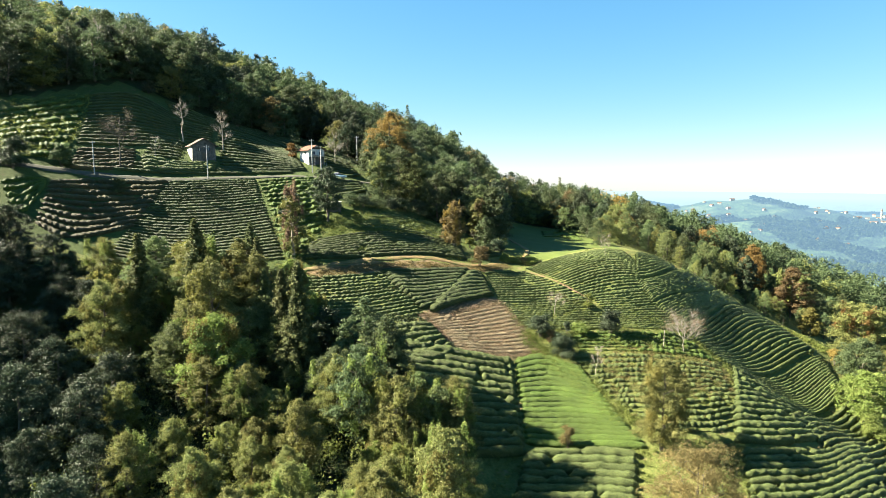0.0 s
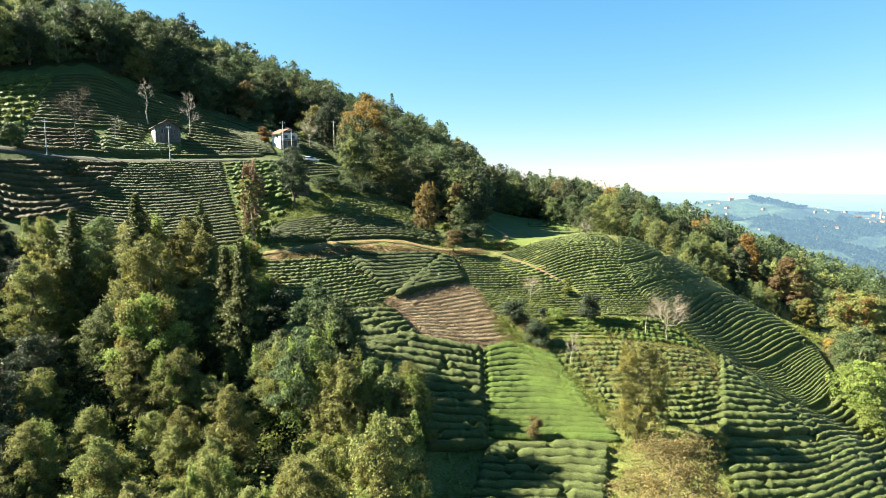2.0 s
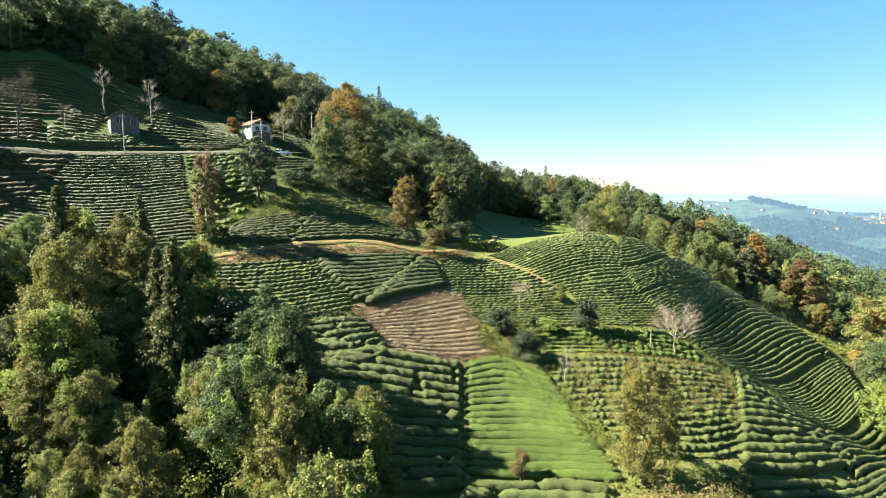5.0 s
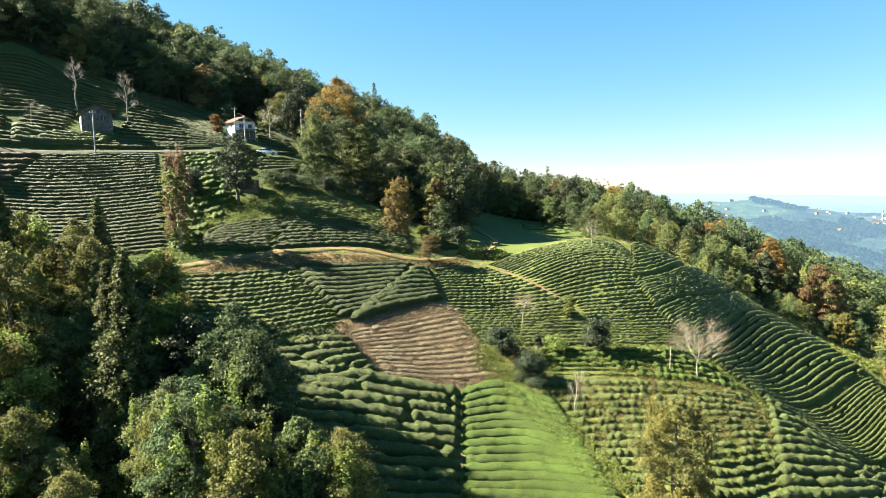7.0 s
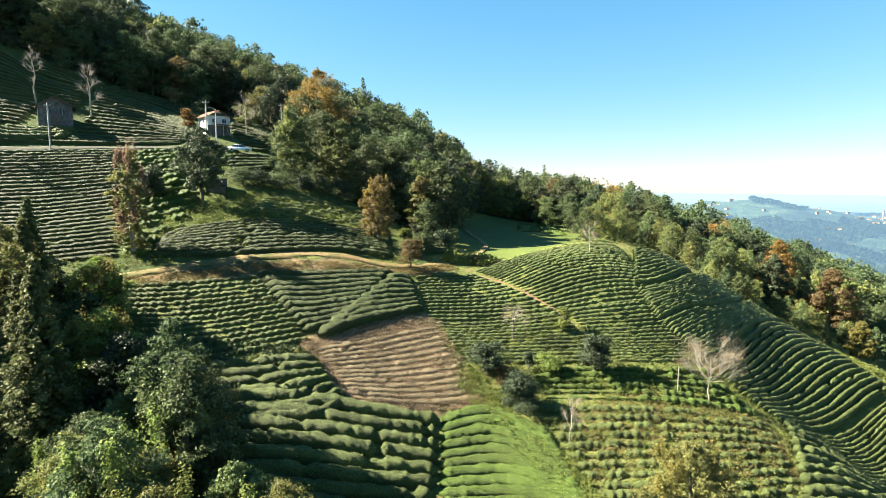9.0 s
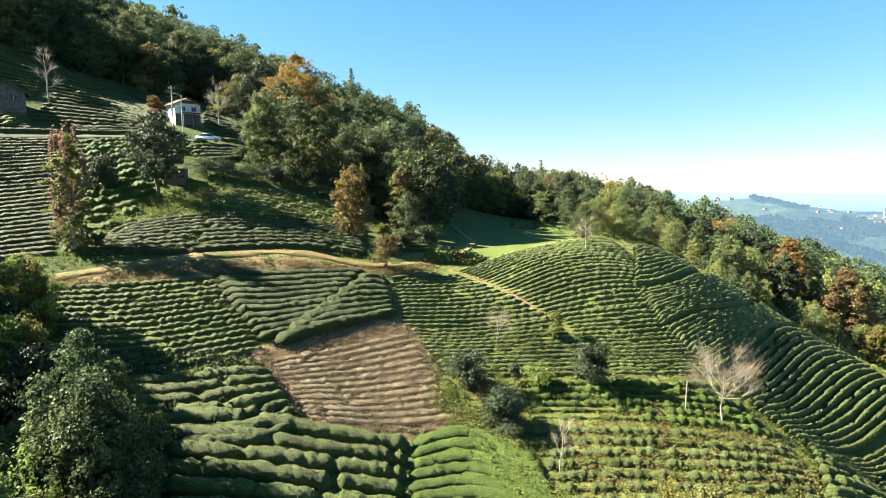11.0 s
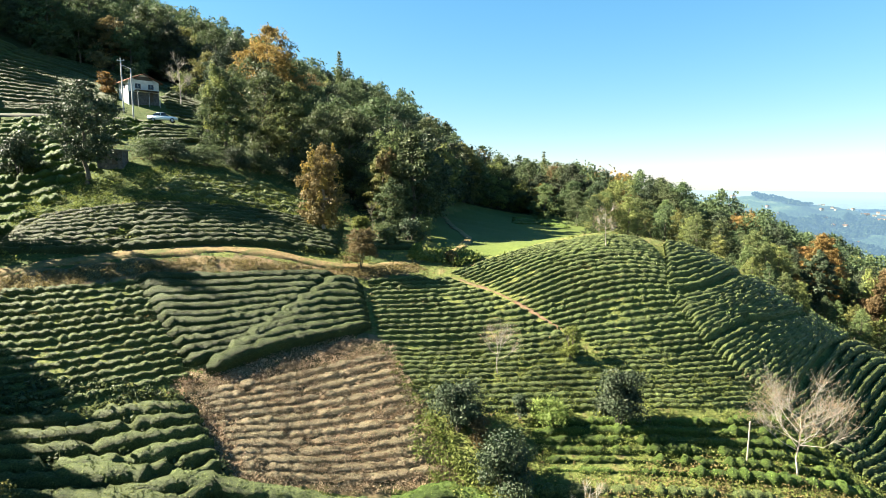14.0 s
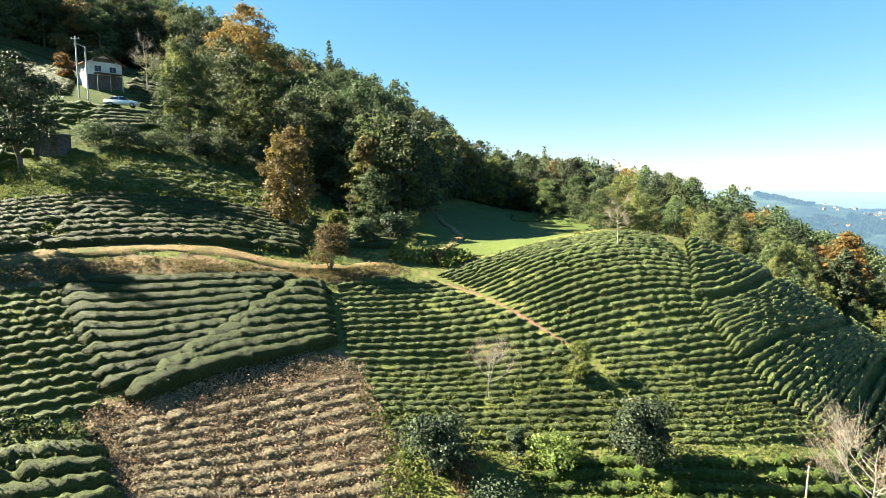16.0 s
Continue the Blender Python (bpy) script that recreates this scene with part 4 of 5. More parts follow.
for s, (x, y, h, w) in enumerate([(-98.2, 172, 16, 3.0), (-92, 176, 15, 2.6), (-66.9, 152, 12.5, 1.9), (-57.4, 153.8, 11.0, 2.6), (-68.4, 140, 5.6, 1.4), (-30.5, 164, 9.0, 2.6), (-20, 164, 9, 1.6)]):
    put(bare(70 + s, h, w, "pale dead tree with bare branches", M_PALEBARK), x, y)
put(shrub(81, 6.5, 4.0, "dark", 11755, 0.133, "dark bush by the upper road", "roadside_bush"), -88, 120.5)
put(shrub(82, 5.0, 3.2, "green", 9795, 0.133, "green bush by the upper road", "roadside_bush"), -81.6, 126)
put(shrub(83, 3.6, 2.2, "green", 4499, 0.128, "green bush in the brown tea rows", "roadside_bush"), -69.3, 125)
put(shrub(84, 5.6, 3.2, "dark", 7499, 0.136, "dark shrub beside the slender tree", "dark_shrub"), -32.9, 126)
put(shrub(85, 4.0, 1.9, "rust", 4249, 0.128, "small orange tree beside the white house", "small_autumn_tree"), -41.5, 160.5)
put(broadleaf(86, 12, 4.2, "brownish", 11755, 0.161, "grey-brown thinning tree behind the tea rows", "autumn_tree", 0.1, 0.4), -54, 186)
put(broadleaf(87, 11, 3.8, "yellow", 11102, 0.161, "yellow tree at the forest above the house", "autumn_tree", 0.2), -48.6, 199)
put(broadleaf(88, 9, 2.6, "yellow", 11755, 0.140, "golden tree beside the lower terraces", "autumn_tree", 0.1), 95, 150)
put(broadleaf(89, 15, 5.6, "brownish", 19591, 0.182, "large brown autumn tree behind the knoll", "autumn_tree", 0.08, 0.1, None, "olive"), 98.5, 165)
put(broadleaf(90, 16, 4.6, "rust", 16326, 0.182, "rust coloured tree behind the knoll", "autumn_tree", 0.08), 92, 175)
put(broadleaf(91, 12.5, 3.4, "dark", 16326, 0.182, "dark evergreen behind the knoll", "broadleaf_tree", 0.04), 87, 168)
put(broadleaf(92, 14.5, 6.4, "olive", 22857, 0.140, "big golden green tree at the field corner", "autumn_tree", 0.08, 0.1, None, "rust"), 88, 122)
put(broadleaf(93, 9.5, 4.6, "green", 16326, 0.133, "leafy green tree at the terrace end", "broadleaf_tree", 0.05), 79, 108)
put(broadleaf(94, 8.5, 4.6, "weed", 12499, 0.144, "bright green tree at the terrace end", "broadleaf_tree", 0.03), 73, 99)
put(shrub(95, 4.2, 3.0, "weed", 6499, 0.128, "weedy bush at the terrace end", "weedy_bush"), 70, 92)
put(shrub(96, 3.4, 1.6, "rust", 3249, 0.112, "rusty bush at the terrace end", "withered_bush"), 77, 113)
put(bare(97, 13, 3.0, "white-trunked bare tree on the ridge", M_PALEBARK), 118, 232)
put(fir(98, 17, 3.4, 1800, "dark fir standing over the ridge"), 131, 264)
put(fir(99, 14, 3.0, 1600, "dark fir at the notch of the hill"), 33, 300)
put(broadleaf(100, 16, 6.0, "green", 13061, 0.210, "round green tree at the notch of the hill", "broadleaf_tree", 0.05), 48, 302)
put(broadleaf(101, 9, 2.8, "rust", 8489, 0.161, "ochre tree at the meadow end", "autumn_tree", 0.1), 42.5, 220)

for s, (x, y, k) in enumerate([(11.5, 141, 1.0), (13, 160, 1.1), (14, 172, 1.15), (15.5, 184, 1.1), (18, 196, 1.1), (21, 207, 1.1), (9, 133.5, 0.55)]):
    put(broadleaf(120 + s, 13.5, 4.8, ("green", "dark", "olive")[s % 3], 7600, 0.215, "tall leafy tree shading the meadow", "meadow_tree", 0.04), x, y, k, 50 * s)

for s, (x, y, k) in enumerate([(44, 168, 0.55), (47, 176, 0.6), (50, 184, 0.62), (46, 190, 0.6), (53, 176, 0.6), (41, 204, 0.7), (48, 204, 0.75), (54, 194, 0.7), (58, 185, 0.65)]):
    put(broadleaf(180 + s, 13.5, 5.6, ("green", "olive", "fresh")[s % 3], 9000, 0.17, "green tree at the meadow's edge", "meadow_tree", 0.0), x, y, k, 70 * s)

# bushes below the shed, the row drawn out to stand in for a shadow
for s, (x, y, h) in enumerate([(-21.5, 133.2, 2.6), (-18.6, 134.4, 2.9), (-15.6, 136.2, 2.7), (-12.6, 138.8, 3.0), (-9.8, 141.8, 2.8), (-6.5, 144.0, 3.2), (-3.0, 144.2, 3.0)]):
    put(shrub(200 + s, h * 0.8, h * 1.15, ("green", "dark")[s % 2], 4200, 0.1, "dense dark bush below the old shed", "hedgerow_bush"), x, y, 1.0, 50 * s)

for s, (x, y, h, k) in enumerate([(9, 128, 2.6, "green"), (11.5, 130.5, 3.2, "dark"), (13, 134, 3.0, "olive"), (5.5, 130.5, 2.2, "weed"), (12.5, 124.6, 1.6, "weed"), (16.5, 123.2, 1.5, "brownish"), (-44, 176, 4, "green"), (-52, 178, 4.5, "brownish"), (-62, 178, 4, "green"), (-34, 174, 4.5, "olive"), (-74, 172, 4.5, "green"), (-84, 170, 4, "dark")]):
    put(shrub(140 + s, h, h * 0.75, k, 2200, 0.14, "low leafy bush at the wood edge", "edge_bush"), x, y)


def belt(seed, poly, gap, group, kinds, clear):
    rng = np.random.default_rng(seed)
    spots = []
    for x, y in scatter(rng, poly, gap):
        if min(math.hypot(x - a, y - b) for a, b in clear) > 5.0:
            spots.append((x, y, int(rng.integers(0, len(kinds))), rng.uniform(0.7, 1.1) * (0.72 if y < 166 else 1.0)))
    plant_wood(kinds, spots, rng, group)


belt(31, [(66, 146), (60, 200), (92, 203), (138, 188), (150, 170), (135, 130), (106, 112), (96, 128), (88, 150)], 5.4, "trees behind the knoll", [
    broadleaf(111, 10, 3.1, "fresh", 7200, 0.12, "green tree behind the knoll", "ridge_tree", 0.05),
    broadleaf(112, 9, 3.0, "green", 7000, 0.12, "light green tree behind the knoll", "ridge_tree", 0.05),
    broadleaf(113, 9, 2.8, "olive", 6200, 0.115, "leafy tree behind the knoll", "ridge_tree", 0.08, 0.2),
    broadleaf(114, 10, 2.7, "green", 6800, 0.12, "dark tree behind the knoll", "ridge_tree", 0.05),
    broadleaf(115, 9, 2.6, "olive", 6200, 0.115, "olive tree behind the knoll", "ridge_tree", 0.08, 0.1),
], [(92, 175), (98.5, 165), (95, 150), (87, 168)])

# ---- houses, shed, car, poles ----
M_PLASTER = simple_material("white_plaster", (0.62, 0.6, 0.56), (0.8, 0.79, 0.76), 1.2, 0.85, 0.2, 0.02)
M_STONE = simple_material("grey_stone_wall", (0.06, 0.06, 0.062), (0.19, 0.185, 0.175), 2.5, 0.9, 0.6, 0.06)
M_ROOF = simple_material("clay_tile", (0.13, 0.06, 0.04), (0.24, 0.12, 0.08), 3.0, 0.85, 0.3, 0.03)
M_OLDROOF = simple_material("rusty_sheet", (0.1, 0.07, 0.055), (0.2, 0.15, 0.12), 2.0, 0.8, 0.3, 0.03)
M_WOOD = simple_material("weathered_wood", (0.07, 0.06, 0.05), (0.17, 0.14, 0.11), 5.0, 0.85, 0.3, 0.02)
M_DARKGLASS, _nt, _p = material("window_glass", 0.08)
_p.inputs["Base Color"].default_value = (0.03, 0.045, 0.07, 1)
M_POLE = simple_material("galvanised_pole", (0.35, 0.35, 0.35), (0.55, 0.55, 0.54), 3.0, 0.6, 0.1, 0.01)
M_CARPAINT, _nt, _p = material("white_car_paint", 0.25)
_p.inputs["Base Color"].default_value = (0.75, 0.77, 0.8, 1)
_p.inputs["Coat Weight"].default_value = 0.5
M_TYRE = simple_material("tyre_rubber", (0.015, 0.015, 0.015), (0.03, 0.03, 0.03), 8.0, 0.9)
M_HUB = simple_material("wheel_alloy", (0.4, 0.4, 0.41), (0.55, 0.55, 0.56), 8.0, 0.4)


def gable(w, d, z0, rise, over, thick):
    """Two roof slopes with thickness, ridge along x."""
    bm = bmesh.new()
    hw, hd = w / 2 + over, d / 2 + over
    drop = rise * over / (d / 2)
    pts = [(-hd, z0 - drop), (0, z0 + rise), (hd, z0 - drop), (hd, z0 - drop - thick), (0, z0 + rise - thick), (-hd, z0 - drop - thick)]
    a = [bm.verts.new((-hw, y, z)) for y, z in pts]
    b = [bm.verts.new((hw, y, z)) for y, z in pts]
    for k in range(6):
        bm.faces.new([a[k], a[(k + 1) % 6], b[(k + 1) % 6], b[k]])
    bm.faces.new([a[0], a[5], a[4], a[1]]), bm.faces.new([a[1], a[4], a[3], a[2]])
    bm.faces.new([b[1], b[4], b[5], b[0]]), bm.faces.new([b[2], b[3], b[4], b[1]])
    bmesh.ops.recalc_face_normals(bm, faces=bm.faces[:])
    return bm


def house_body(w, d, h, rise):
    """Walls with two gable ends (gables at both x ends)."""
    bm = bmesh.new()
    pts = [(-d / 2, -1.5), (-d / 2, h), (0, h + rise * 0.97), (d / 2, h), (d / 2, -1.5)]
    a = [bm.verts.new((-w / 2, y, z)) for y, z in pts]
    b = [bm.verts.new((w / 2, y, z)) for y, z in pts]
    for k in range(4):
        bm.faces.new([a[k], a[k + 1], b[k + 1], b[k]])
    bm.faces.new(a[::-1]), bm.faces.new(b)
    bmesh.ops.recalc_face_normals(bm, faces=bm.faces[:])
    return bm


def window(parent, x, y, z, w, h, along_x, name="window"):
    s = (w, 0.1, h) if along_x else (0.1, w, h)
    f = part(name, box(x, y, z, *s, 0.02), M_WOOD, parent)
    out = 0.03 if (y if along_x else x) > 0 else -0.03
    g = (w - 0.2, 0.1, h - 0.2) if along_x else (0.1, w - 0.2, h - 0.2)
    part("pane", box(x + (0 if along_x else out), y + (out if along_x else 0), z, *g), M_DARKGLASS, f)
    m = (0.06, 0.12, h - 0.18) if along_x else (0.12, 0.06, h - 0.18)
    part("glazing_bar", box(x + (0 if along_x else out), y + (out if along_x else 0), z, *m), M_PLASTER, f)


def white_house():
    root = new("house")
    tagged(root, "small white plastered house with red tile roof", "house")
    w, d, h = 6.4, 5.4, 4.3
    part("wall", house_body(d, w, h, 1.5), M_PLASTER, root).matrix_basis = pose(0, 0, 0)
    part("roof", gable(d, w, h, 1.5, 0.7, 0.16), M_ROOF, root, "red clay tile gable roof")
    part("gable_board", box(d / 2 + 0.02, 0, h + 0.42, 0.06, w * 0.62, 0.75), M_WOOD, root, "dark weathered gable boarding")
    part("base", box(d / 2 - 0.3, 0, 0.2, 0.75, w * 0.96, 3.2), M_STONE, root, "grey stone ground storey")
    for y in (-1.2, 1.5):
        window(root, d / 2 + 0.02, y, 3.05, 1.15, 1.05, False)
    window(root, 0.6, -w / 2 - 0.02, 3.0, 0.9, 1.0, True)
    part("door", box(d / 2 + 0.1, 1.4, 0.9, 0.08, 0.95, 2.0), M_WOOD, root)
    part("porch_roof", box(d / 2 + 0.9, 0.4, 2.05, 1.8, 5.0, 0.1), M_OLDROOF, root, "thin sheet porch roof")
    for y in (-1.9, 0.4, 2.7):
        part("porch_post", rod((d / 2 + 1.7, y, -1.5), (d / 2 + 1.7, y, 2.0), 0.06), M_POLE, root)
    return root


def old_house():
    root = new("old_house")
    tagged(root, "abandoned grey stone hut with rusty roof", "hut")
    w, d, h = 6.0, 5.6, 3.2
    part("wall", house_body(w, d, h, 1.7), M_STONE, root)
    part("side_wall", box(-0.3, -d / 2 - 0.03, 1.2, 5.0, 0.1, 3.8), M_PLASTER, root, "white plastered side wall")
    part("roof", gable(w, d, h, 1.7, 0.6, 0.12), M_OLDROOF, root, "brown rusty sheet gable roof")
    window(root, w / 2 + 0.02, -1.1, 2.0, 0.9, 1.0, False)
    window(root, w / 2 + 0.02, 1.1, 2.0, 0.9, 1.0, False)
    part("door", box(w / 2 + 0.02, 0, 0.2, 0.08, 0.9, 1.9), M_WOOD, root)
    return root


def shed():
    root = new("shed")
    tagged(root, "small grey shed with flat sheet roof", "shed")
    part("wall", box(0, 0, 0.6, 3.6, 2.4, 2.8, 0.03), M_STONE, root)
    part("roof", box(0, 0, 2.08, 4.1, 2.9, 0.12, 0.02), M_POLE, root, "grey metal sheet roof")
    part("door", box(0.7, -1.22, 0.8, 0.8, 0.06, 1.8), M_WOOD, root)
    return root


def sedan():
    """White saloon car, nose along +x."""
    root = new("car")
    tagged(root, "white saloon car parked on the hill road", "car")
    prof = [(-2.15, 0.35), (-2.18, 0.75), (-2.05, 0.98), (-1.35, 1.02), (1.15, 0.95), (1.95, 0.82), (2.15, 0.62), (2.15, 0.33)]
    cab = [(-1.55, 1.0), (-0.95, 1.42), (0.25, 1.45), (1.05, 0.96)]

    def hull(pts, half, tuck):
        bm = bmesh.new()
        rows = []
        for y in (-half, -half * 0.92, 0, half * 0.92, half):
            k = 1 - tuck * (abs(y) / half) ** 4
            rows.append([bm.verts.new((x * k, y, 0.3 + (z - 0.3) * (1 - 0.06 * (abs(y) / half) ** 4))) for x, z in pts])
        n = len(pts)
        for r, q in zip(rows, rows[1:]):
            for i in range(n):
                bm.faces.new([r[i], r[(i + 1) % n], q[(i + 1) % n], q[i]])
        bm.faces.new(rows[0]), bm.faces.new(rows[-1][::-1])
        bmesh.ops.recalc_face_normals(bm, faces=bm.faces[:])
        for f in bm.faces:
            f.smooth = True
        return bm

    part("body", hull(prof, 0.86, 0.02), M_CARPAINT, root)
    part("glasshouse", hull(cab, 0.72, 0.03), M_DARKGLASS, root, "dark tinted car windows")
    part("car_roof", hull([(-0.98, 1.40), (-0.9, 1.46), (0.22, 1.49), (0.32, 1.42)], 0.7, 0.03), M_CARPAINT, root)
    for y in (-0.74, 0.74):
        part("pillar", rod((-0.25, y, 1.0), (-0.3, y * 0.96, 1.44), 0.04), M_CARPAINT, root)
    for x in (-1.32, 1.32):
        for y in (-0.8, 0.8):
            t = part("wheel", rod((x, y - 0.1, 0.31), (x, y + 0.1, 0.31), 0.32, 18), M_TYRE, root, "black car tyre")
            part("rim", rod((x, y - 0.11 if y < 0 else y + 0.09, 0.31), (x, y - 0.09 if y < 0 else y + 0.11, 0.31), 0.2, 14), M_HUB, t)
    for y in (-0.6, 0.6):
        part("headlight", box(2.1, y, 0.68, 0.12, 0.36, 0.16, 0.03), M_HUB, root)
        part("tail_light", box(-2.14, y, 0.85, 0.08, 0.34, 0.16, 0.02), M_ROOF, root, "red tail light")
    return root


def utility_pole(x, y, h, lamp=False, arm=True):
    root = new("street_lamp" if lamp else "utility_pole")
    tagged(root, "pale street lamp on a thin metal pole" if lamp else "pale concrete utility pole by the tea rows", "pole")
    part("pole", rod((0, 0, -0.6), (0, 0, h), 0.12), M_POLE, root)
    if lamp:
        part("lamp_arm", rod((0, 0, h - 0.1), (-1.0, 0, h + 0.35), 0.05), M_POLE, root)
        part("lamp_head", box(-1.2, 0, h + 0.36, 0.55, 0.2, 0.12, 0.03), M_POLE, root)
    elif arm:
        part("crossarm", rod((-0.6, 0, h - 0.4), (0.6, 0, h - 0.4), 0.05), M_POLE, root)
        for dx in (-0.5, 0.5):
            part("insulator", rod((dx, 0, h - 0.38), (dx, 0, h - 0.18), 0.05), M_PLASTER, root)
    return put(root, x, y)


put(white_house(), -36.0, 160.6, 0.77, -43)
put(old_house(), -60.5, 147.5, 0.95, -56)
put(shed(), -24.6, 130.5, 0.8, 8)
put(sedan(), -27.2, 149.8, 1.0, 22, 0.36)
for x, y, h, lamp in [(-75.6, 127.4, 7.4, False), (-55.1, 137.2, 7.8, False), (-31.2, 148.9, 7.6, True), (-34.0, 151.5, 8.4, False), (-26.3, 176.9, 7.5, False), (32.5, 268, 9, True)]:
    utility_pole(x, y, h, lamp)
stake = new("stake", None)
tagged(stake, "thin pale wooden stake standing in weeds", "stake")
part("shaft", rod((0, 0, -0.4), (0.05, 0, 3.0), 0.06), M_PALEBARK, stake)
put(stake, 37.3, 97.9)


# ---- weeds between the rows ----
def make_weeds():
    rng = np.random.default_rng(77)
    fields = [  # polygon, clumps, leaf kind, leaf size, height
        ([(10, 107), (14, 100), (20, 92), (30, 84), (46, 82), (50, 96), (44, 107), (28, 110)], 2400, "weed", 0.075, 0.35),
        ([(14, 102), (22, 92), (28, 80), (24, 79), (19, 90), (13, 99)], 900, "weed", 0.1, 0.8),
        ([(-29, 116), (-16, 121), (-6, 126.5), (3, 133), (-2, 140), (-10, 136), (-22, 130), (-29, 123)], 1500, "weed", 0.085, 0.45),
        ([(-94, 122), (-82, 128), (-92, 158), (-106, 146)], 600, "weed", 0.13, 0.6),
        ([(-32, 106.5), (-12, 111.5), (5, 115.5), (14, 121), (12, 122.5), (4, 116.6), (-12, 113.6), (-33, 108.5)], 2600, "brownish", 0.075, 0.3),
        ([(-40, 108), (-10, 117), (8, 120), (7, 122.5), (-12, 119), (-40, 111)], 350, "weed", 0.09, 0.5),
        ([(12, 124), (17, 122), (20, 123), (18, 126), (14, 127)], 160, "weed", 0.16, 0.8),
        ([(26, 84), (44, 84), (46, 95), (36, 98), (24, 96)], 900, "brownish", 0.08, 0.4),
        ([(5, 60), (40, 58), (60, 72), (36, 76), (5, 74)], 1200, "weed", 0.1, 0.45),
        ([(48, 84), (72, 96), (80, 112), (70, 118), (66, 104), (50, 90)], 90, "weed", 0.08, 0.4),
        ([(-20, 90), (-8, 88), (2, 94), (-4, 100), (-18, 100)], 500, "green", 0.16, 0.6),
        ([(72, 134), (77, 117), (90, 116), (92, 140), (74, 150)], 700, "weed", 0.15, 0.8),
    ]
    fields += [
        ([(-62, 84), (-30, 40), (4, 40), (2, 72), (-10, 86), (-24, 98), (-56, 104)], 900, "weed", 0.17, 2.4),
        ([(-62, 84), (-30, 40), (4, 40), (2, 72), (-10, 86), (-24, 98), (-56, 104)], 500, "green", 0.17, 2.8),
    ]
    sheets = {}
    for poly, n, kind, size, tall in fields:
        p = np.array(poly, float)
        pts = rng.uniform(p.min(0), p.max(0), (n * 3, 2))
        pts = pts[inside(pts[:, 0], pts[:, 1], poly)][:n]
        zs = height(pts[:, 0], pts[:, 1])
        for (x, y), z in zip(pts, zs):
            big = 2.2 if tall > 2 else 1.0
            r = rng.uniform(0.25, 0.8) * big
            c, d = lump(rng, (x, y, z + tall * 0.3), (r, r, tall * rng.uniform(0.5, 1.2)), int(rng.integers(10, 26) * big ** 2))
            sheets.setdefault(kind, Sheet()).add(*leaves(rng, c, d, size, 0.8))
    pts = rng.uniform((-45, 70), (80, 142), (26000, 2))
    pts = pts[~inside(pts[:, 0], pts[:, 1], BROWN) & ~inside(pts[:, 0], pts[:, 1], MEADOW) & ~inside(pts[:, 0], pts[:, 1], GULLY) & ~inside(pts[:, 0], pts[:, 1], BANK)]
    zs = height(pts[:, 0], pts[:, 1])
    patch = np.array([noise.noise(Vector((x * 0.15, y * 0.15, 4.0))) for x, y in pts])
    for kind, ok in (("weed", patch > -0.03), ("brownish", patch <= -0.03)):
        c = np.repeat(np.stack([pts[ok, 0], pts[ok, 1], zs[ok] + 0.08], 1), 3, 0) + rng.normal(0, (0.14, 0.14, 0.06), (ok.sum() * 3, 3))
        sheets[kind].add(*leaves(rng, c, np.tile([0, -0.3, 1.0], (len(c), 1)), 0.09, 0.9))
    sheet = Sheet()
    pts = rng.uniform((-5, 93), (18, 108), (9500, 2))
    pts = pts[inside(pts[:, 0], pts[:, 1], BROWN)]
    zs = height(pts[:, 0], pts[:, 1])
    for (x, y), z in zip(pts, zs):
        c, d = lump(rng, (x, y, z + 0.16), (0.3, 0.3, 0.22), 7)
        sheet.add(*leaves(rng, c, d, 0.065, 0.9))
    ob = new("dry_twigs", sheet.mesh("dry_twigs", TEA_LEAF["dry"]))
    tagged(ob, "dry brown leaves and twigs over pruned tea", "dry leaves", kind="stuff")
    for kind, sheet in sheets.items():
        ob = new("weeds", sheet.mesh("weeds", LEAF[kind]))
        tagged(ob, {"weed": "fresh green weeds and ferns between tea rows", "brownish": "dry brown weeds along the earth bank", "green": "dark green undergrowth at the wood"}[kind], "weeds", kind="stuff")


make_weeds()


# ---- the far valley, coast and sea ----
def haze_material(name, a, b, c, scale, haze_glow, base):
    """Distance: surface colour mixed with a haze-coloured glow, more of it further out."""
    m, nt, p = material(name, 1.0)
    a, b, c, haze_glow = (tuple(0.42 * v for v in q) for q in (a, b, c, haze_glow))
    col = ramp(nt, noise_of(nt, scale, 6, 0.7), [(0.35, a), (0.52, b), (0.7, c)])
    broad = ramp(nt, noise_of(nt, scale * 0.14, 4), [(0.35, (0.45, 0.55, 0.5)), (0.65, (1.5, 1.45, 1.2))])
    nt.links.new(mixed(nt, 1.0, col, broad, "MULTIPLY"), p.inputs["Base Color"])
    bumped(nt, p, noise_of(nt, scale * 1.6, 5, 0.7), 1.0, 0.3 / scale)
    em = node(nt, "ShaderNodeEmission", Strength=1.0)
    em.inputs[0].default_value = (*haze_glow, 1)
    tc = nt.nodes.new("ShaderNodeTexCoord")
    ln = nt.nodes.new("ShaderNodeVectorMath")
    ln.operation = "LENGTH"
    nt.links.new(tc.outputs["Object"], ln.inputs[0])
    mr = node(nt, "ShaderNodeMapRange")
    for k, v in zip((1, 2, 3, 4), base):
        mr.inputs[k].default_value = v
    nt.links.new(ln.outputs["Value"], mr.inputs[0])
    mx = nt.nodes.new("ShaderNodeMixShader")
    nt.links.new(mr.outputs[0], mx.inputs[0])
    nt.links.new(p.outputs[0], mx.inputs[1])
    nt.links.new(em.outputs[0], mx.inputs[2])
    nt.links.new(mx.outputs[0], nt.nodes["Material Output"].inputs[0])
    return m


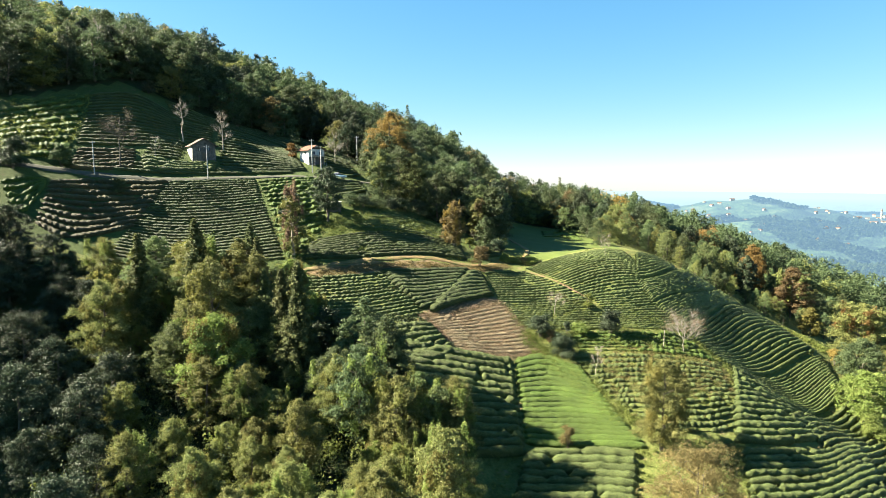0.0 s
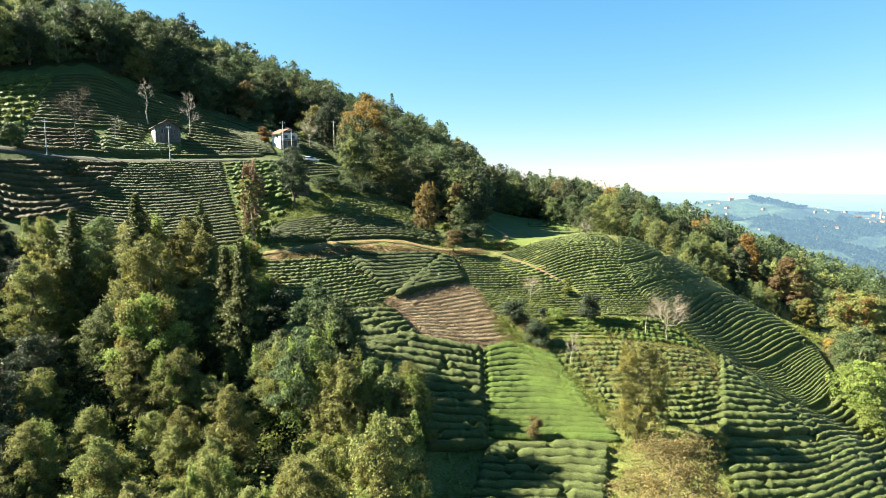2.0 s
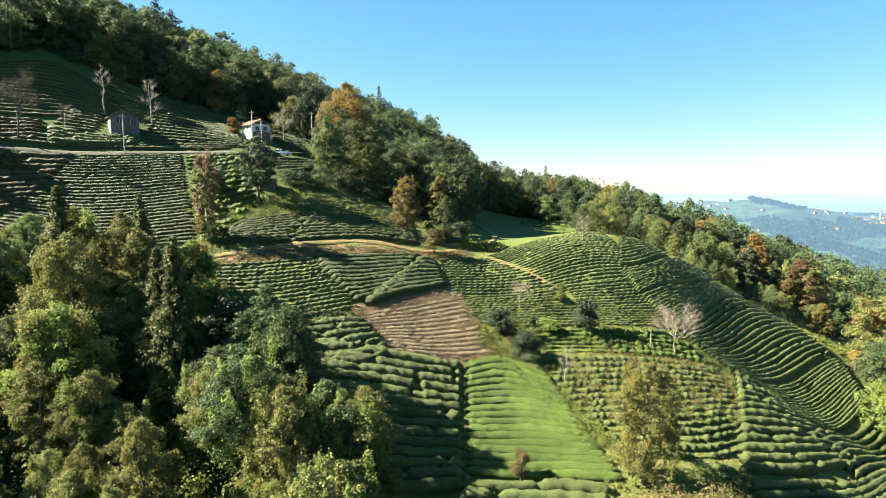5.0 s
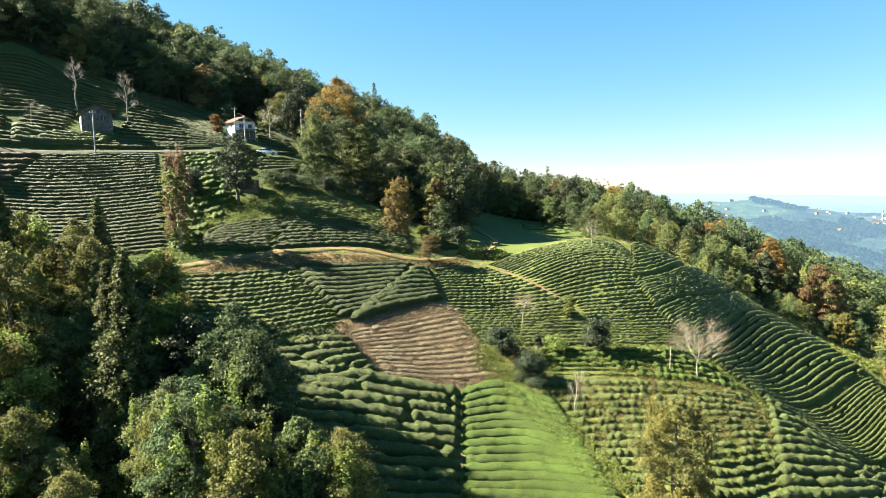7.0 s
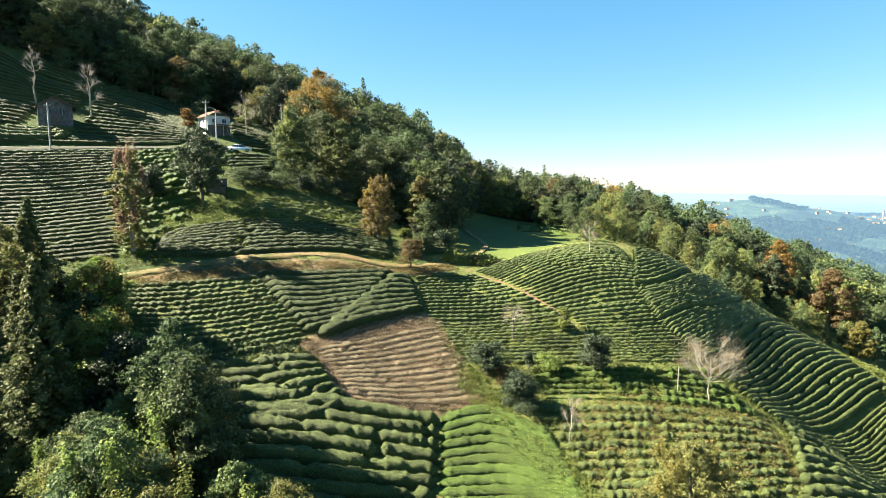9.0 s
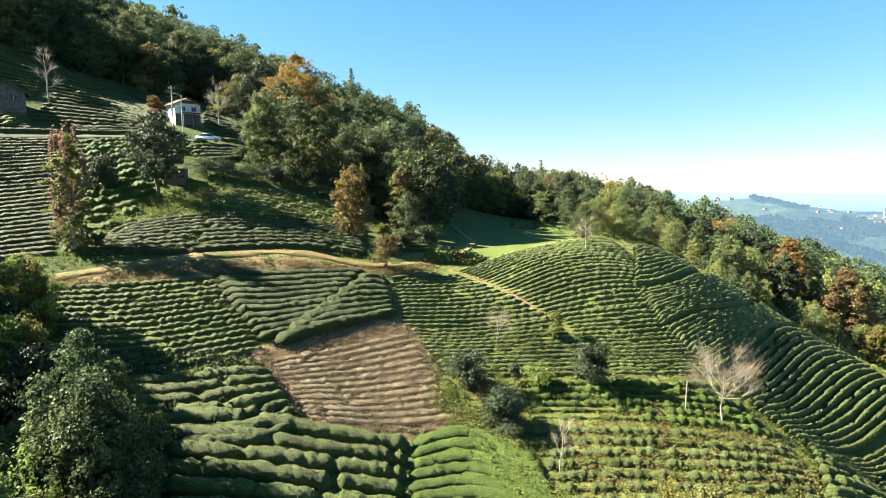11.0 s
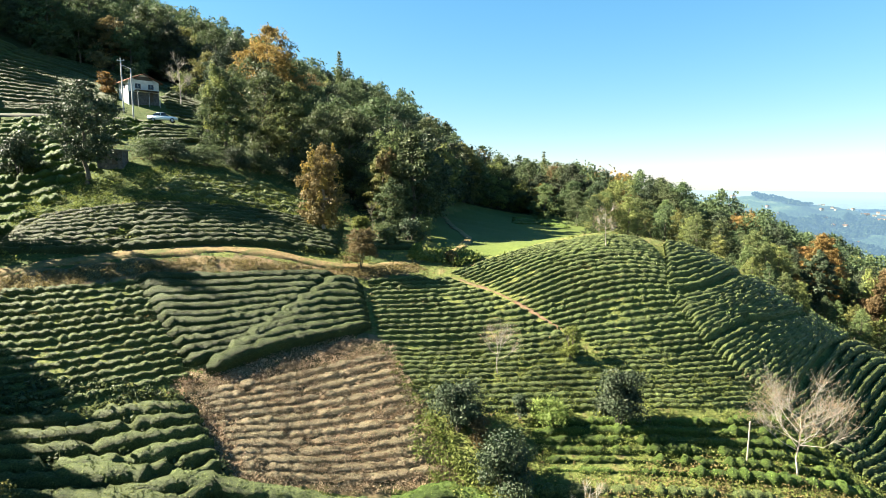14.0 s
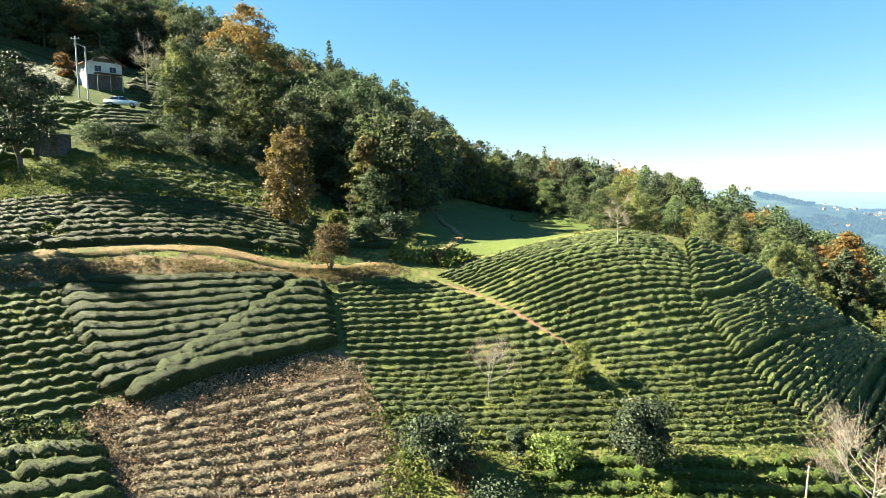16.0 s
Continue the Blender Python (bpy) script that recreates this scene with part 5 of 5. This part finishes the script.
# the last colour of each is painted haze, given off by the surface
M_FAR = haze_material("haze_glow_hills", (0.03, 0.06, 0.03), (0.085, 0.15, 0.06), (0.22, 0.28, 0.14), 0.02, (0.12, 0.2, 0.275), (400, 2400, 0.34, 0.86))
M_FARTREE = haze_material("haze_glow_woods", (0.012, 0.03, 0.016), (0.035, 0.06, 0.03), (0.08, 0.11, 0.055), 0.05, (0.1, 0.175, 0.25), (400, 2400, 0.32, 0.86))
M_SEA = haze_material("haze_glow_sea", (0.05, 0.16, 0.24), (0.06, 0.18, 0.27), (0.07, 0.2, 0.3), 0.004, (0.225, 0.3, 0.325), (400, 3400, 0.3, 0.98))
M_FARWHITE = haze_material("haze_glow_white_walls", (0.75, 0.75, 0.74), (0.8, 0.8, 0.79), (0.85, 0.85, 0.84), 0.1, (0.14, 0.18, 0.21), (400, 2600, 0.35, 0.75))
M_FARROOF = haze_material("haze_glow_roofs", (0.35, 0.2, 0.15), (0.4, 0.25, 0.2), (0.45, 0.3, 0.25), 0.1, (0.11, 0.15, 0.19), (400, 2600, 0.3, 0.75))


def far_height(x, y):
    """Valley floor rising into coastal hills, then down to the shore."""
    r = np.hypot(x, y)
    az = np.degrees(np.arctan2(x, y))
    n = np.array([noise.fractal(Vector((a * 0.0028, b * 0.0028, 1.7)), 1.0, 2.0, 5) for a, b in zip(x, y)])
    z = -80 + 40 * smooth(r, 650, 1400) + 44 * n * smooth(r, 450, 1000) * (1 - 0.8 * smooth(r, 1500, 2100))
    z += 22 * np.exp(-((az - 34) / 5.0) ** 2 - ((r - 1150) / 260) ** 2)
    z += 16 * np.exp(-((az - 27) / 4.0) ** 2 - ((r - 1500) / 300) ** 2)
    z += 14 * np.exp(-((az - 18.5) / 1.6) ** 2 - ((r - 2150) / 250) ** 2)
    return z + (-60 - z) * smooth(r, 2150, 2500)


def make_far():
    rs = np.concatenate([np.arange(300, 1000, 25), np.arange(1000, 3600, 40)])
    azs = np.radians(np.concatenate([np.arange(-180, 5, 12), np.arange(5, 60, 0.45), np.arange(60, 181, 12)]))
    g, a = np.meshgrid(rs, azs, indexing="ij")
    x, y = (g * np.sin(a)).ravel(), (g * np.cos(a)).ravel()
    v = np.stack([x, y, far_height(x, y)], 1)
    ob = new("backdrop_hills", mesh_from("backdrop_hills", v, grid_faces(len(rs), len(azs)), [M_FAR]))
    tagged(ob, "hazy blue-green coastal hills and valley", "hills", kind="structure")
    t = np.linspace(0, 2 * np.pi, 97)[:-1]
    rings = [2150, 2800, 3600, 4620]
    sv = np.concatenate([np.stack([r * np.sin(t), r * np.cos(t), np.full(96, -40.0)], 1) for r in rings])
    i, j = np.meshgrid(np.arange(3), np.arange(96), indexing="ij")
    q, w = i * 96 + j, i * 96 + (j + 1) % 96
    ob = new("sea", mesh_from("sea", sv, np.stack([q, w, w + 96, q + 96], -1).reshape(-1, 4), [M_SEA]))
    tagged(ob, "calm pale blue sea meeting a hazy horizon", "sea", kind="structure")


make_far()


def make_far_woods():
    """Woods on the far hills: many uneven small crowns in drifts."""
    rng = np.random.default_rng(21)
    r = 380 + 1800 * rng.uniform(0, 1, 60000) ** 0.8
    az = np.radians(rng.uniform(16, 42, 60000))
    x, y = r * np.sin(az), r * np.cos(az)
    drift = np.array([noise.fractal(Vector((a * 0.006, b * 0.006, 8.0)), 1.0, 2.0, 3) for a, b in zip(x, y)])
    ok = drift > 0.14 + 0.2 * smooth(r, 1500, 2200)
    x, y, r = x[ok], y[ok], r[ok]
    z = far_height(x, y)
    d = np.array([(0, 0, 1.0), (1, 0, 0.1), (0.3, 0.95, 0.2), (-0.8, 0.6, 0.0), (-0.8, -0.6, 0.2), (0.3, -0.95, 0.0)])
    tri = np.array([(0, k, k % 5 + 1) for k in range(1, 6)])
    s = rng.uniform(1.8, 4.2, len(x)) * (0.8 + r / 4000)
    v = d[None] * s[:, None, None] * rng.uniform(0.65, 1.3, (len(x), 6, 1)) + np.stack([x, y, z + 0.5 * s], 1)[:, None]
    f = (np.arange(len(x)) * 6)[:, None, None] + tri[None]
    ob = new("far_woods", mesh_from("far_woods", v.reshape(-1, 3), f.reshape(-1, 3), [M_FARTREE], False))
    tagged(ob, "hazy blue-green woods on the distant hills", "forest", kind="stuff")


make_far_woods()


def far_house(w, d, h):
    root = new("distant_house")
    tagged(root, "tiny white house on the hazy coastal hills", "house")
    part("wall", box(0, 0, h / 2 - 1, w, d, h + 2), M_FARWHITE, root)
    bm = gable(w, d, h, d * 0.22, 0.8, 0.4)
    part("roof", bm, M_FARROOF, root)
    return root


def make_town():
    rng = np.random.default_rng(9)
    models = [far_house(12, 9, 5), far_house(16, 10, 6), far_house(11, 10, 7.5), far_house(22, 11, 5)]
    first, town = set(), []
    for k in range(1100):
        if len(town) == 290:
            break
        r, az = 950 + 1150 * rng.uniform() ** 0.7, math.radians(rng.uniform(17, 40))
        x, y = r * math.sin(az), r * math.cos(az)
        z = float(far_height(np.array([x]), np.array([y]))[0])
        if z < -56 + 10 * rng.uniform():
            continue
        m = int(rng.integers(0, 4))
        o = models[m] if m not in first else copy_thing(models[m], Matrix.Identity(4))
        first.add(m)
        o.matrix_basis = pose(x, y, z + 0.6, 0, 0, rng.uniform(0, 180)) @ Matrix.Scale(rng.uniform(0.3, 0.65) * (0.5 + r / 3000), 4)
        o["group"] = "houses on the far hills"
        town.append(o)
    tower = new("minaret")
    tagged(tower, "slim white minaret on the far hilltop", "minaret")
    part("shaft", rod((0, 0, -6), (0, 0, 20), 2.0, 10), M_FARWHITE, tower)
    part("gallery", rod((0, 0, 14), (0, 0, 15.2), 2.8, 10), M_FARWHITE, tower)
    bm = bmesh.new()
    bmesh.ops.create_cone(bm, cap_ends=True, segments=10, radius1=2.0, radius2=0.05, depth=6, matrix=Matrix.Translation((0, 0, 23)))
    part("spire", bm, M_FARROOF, tower)
    x, y = 1650 * math.sin(math.radians(36.5)), 1650 * math.cos(math.radians(36.5))
    tower.matrix_basis = pose(x, y, float(far_height(np.array([x]), np.array([y]))[0])) @ Matrix.Scale(1.1, 4)


make_town()
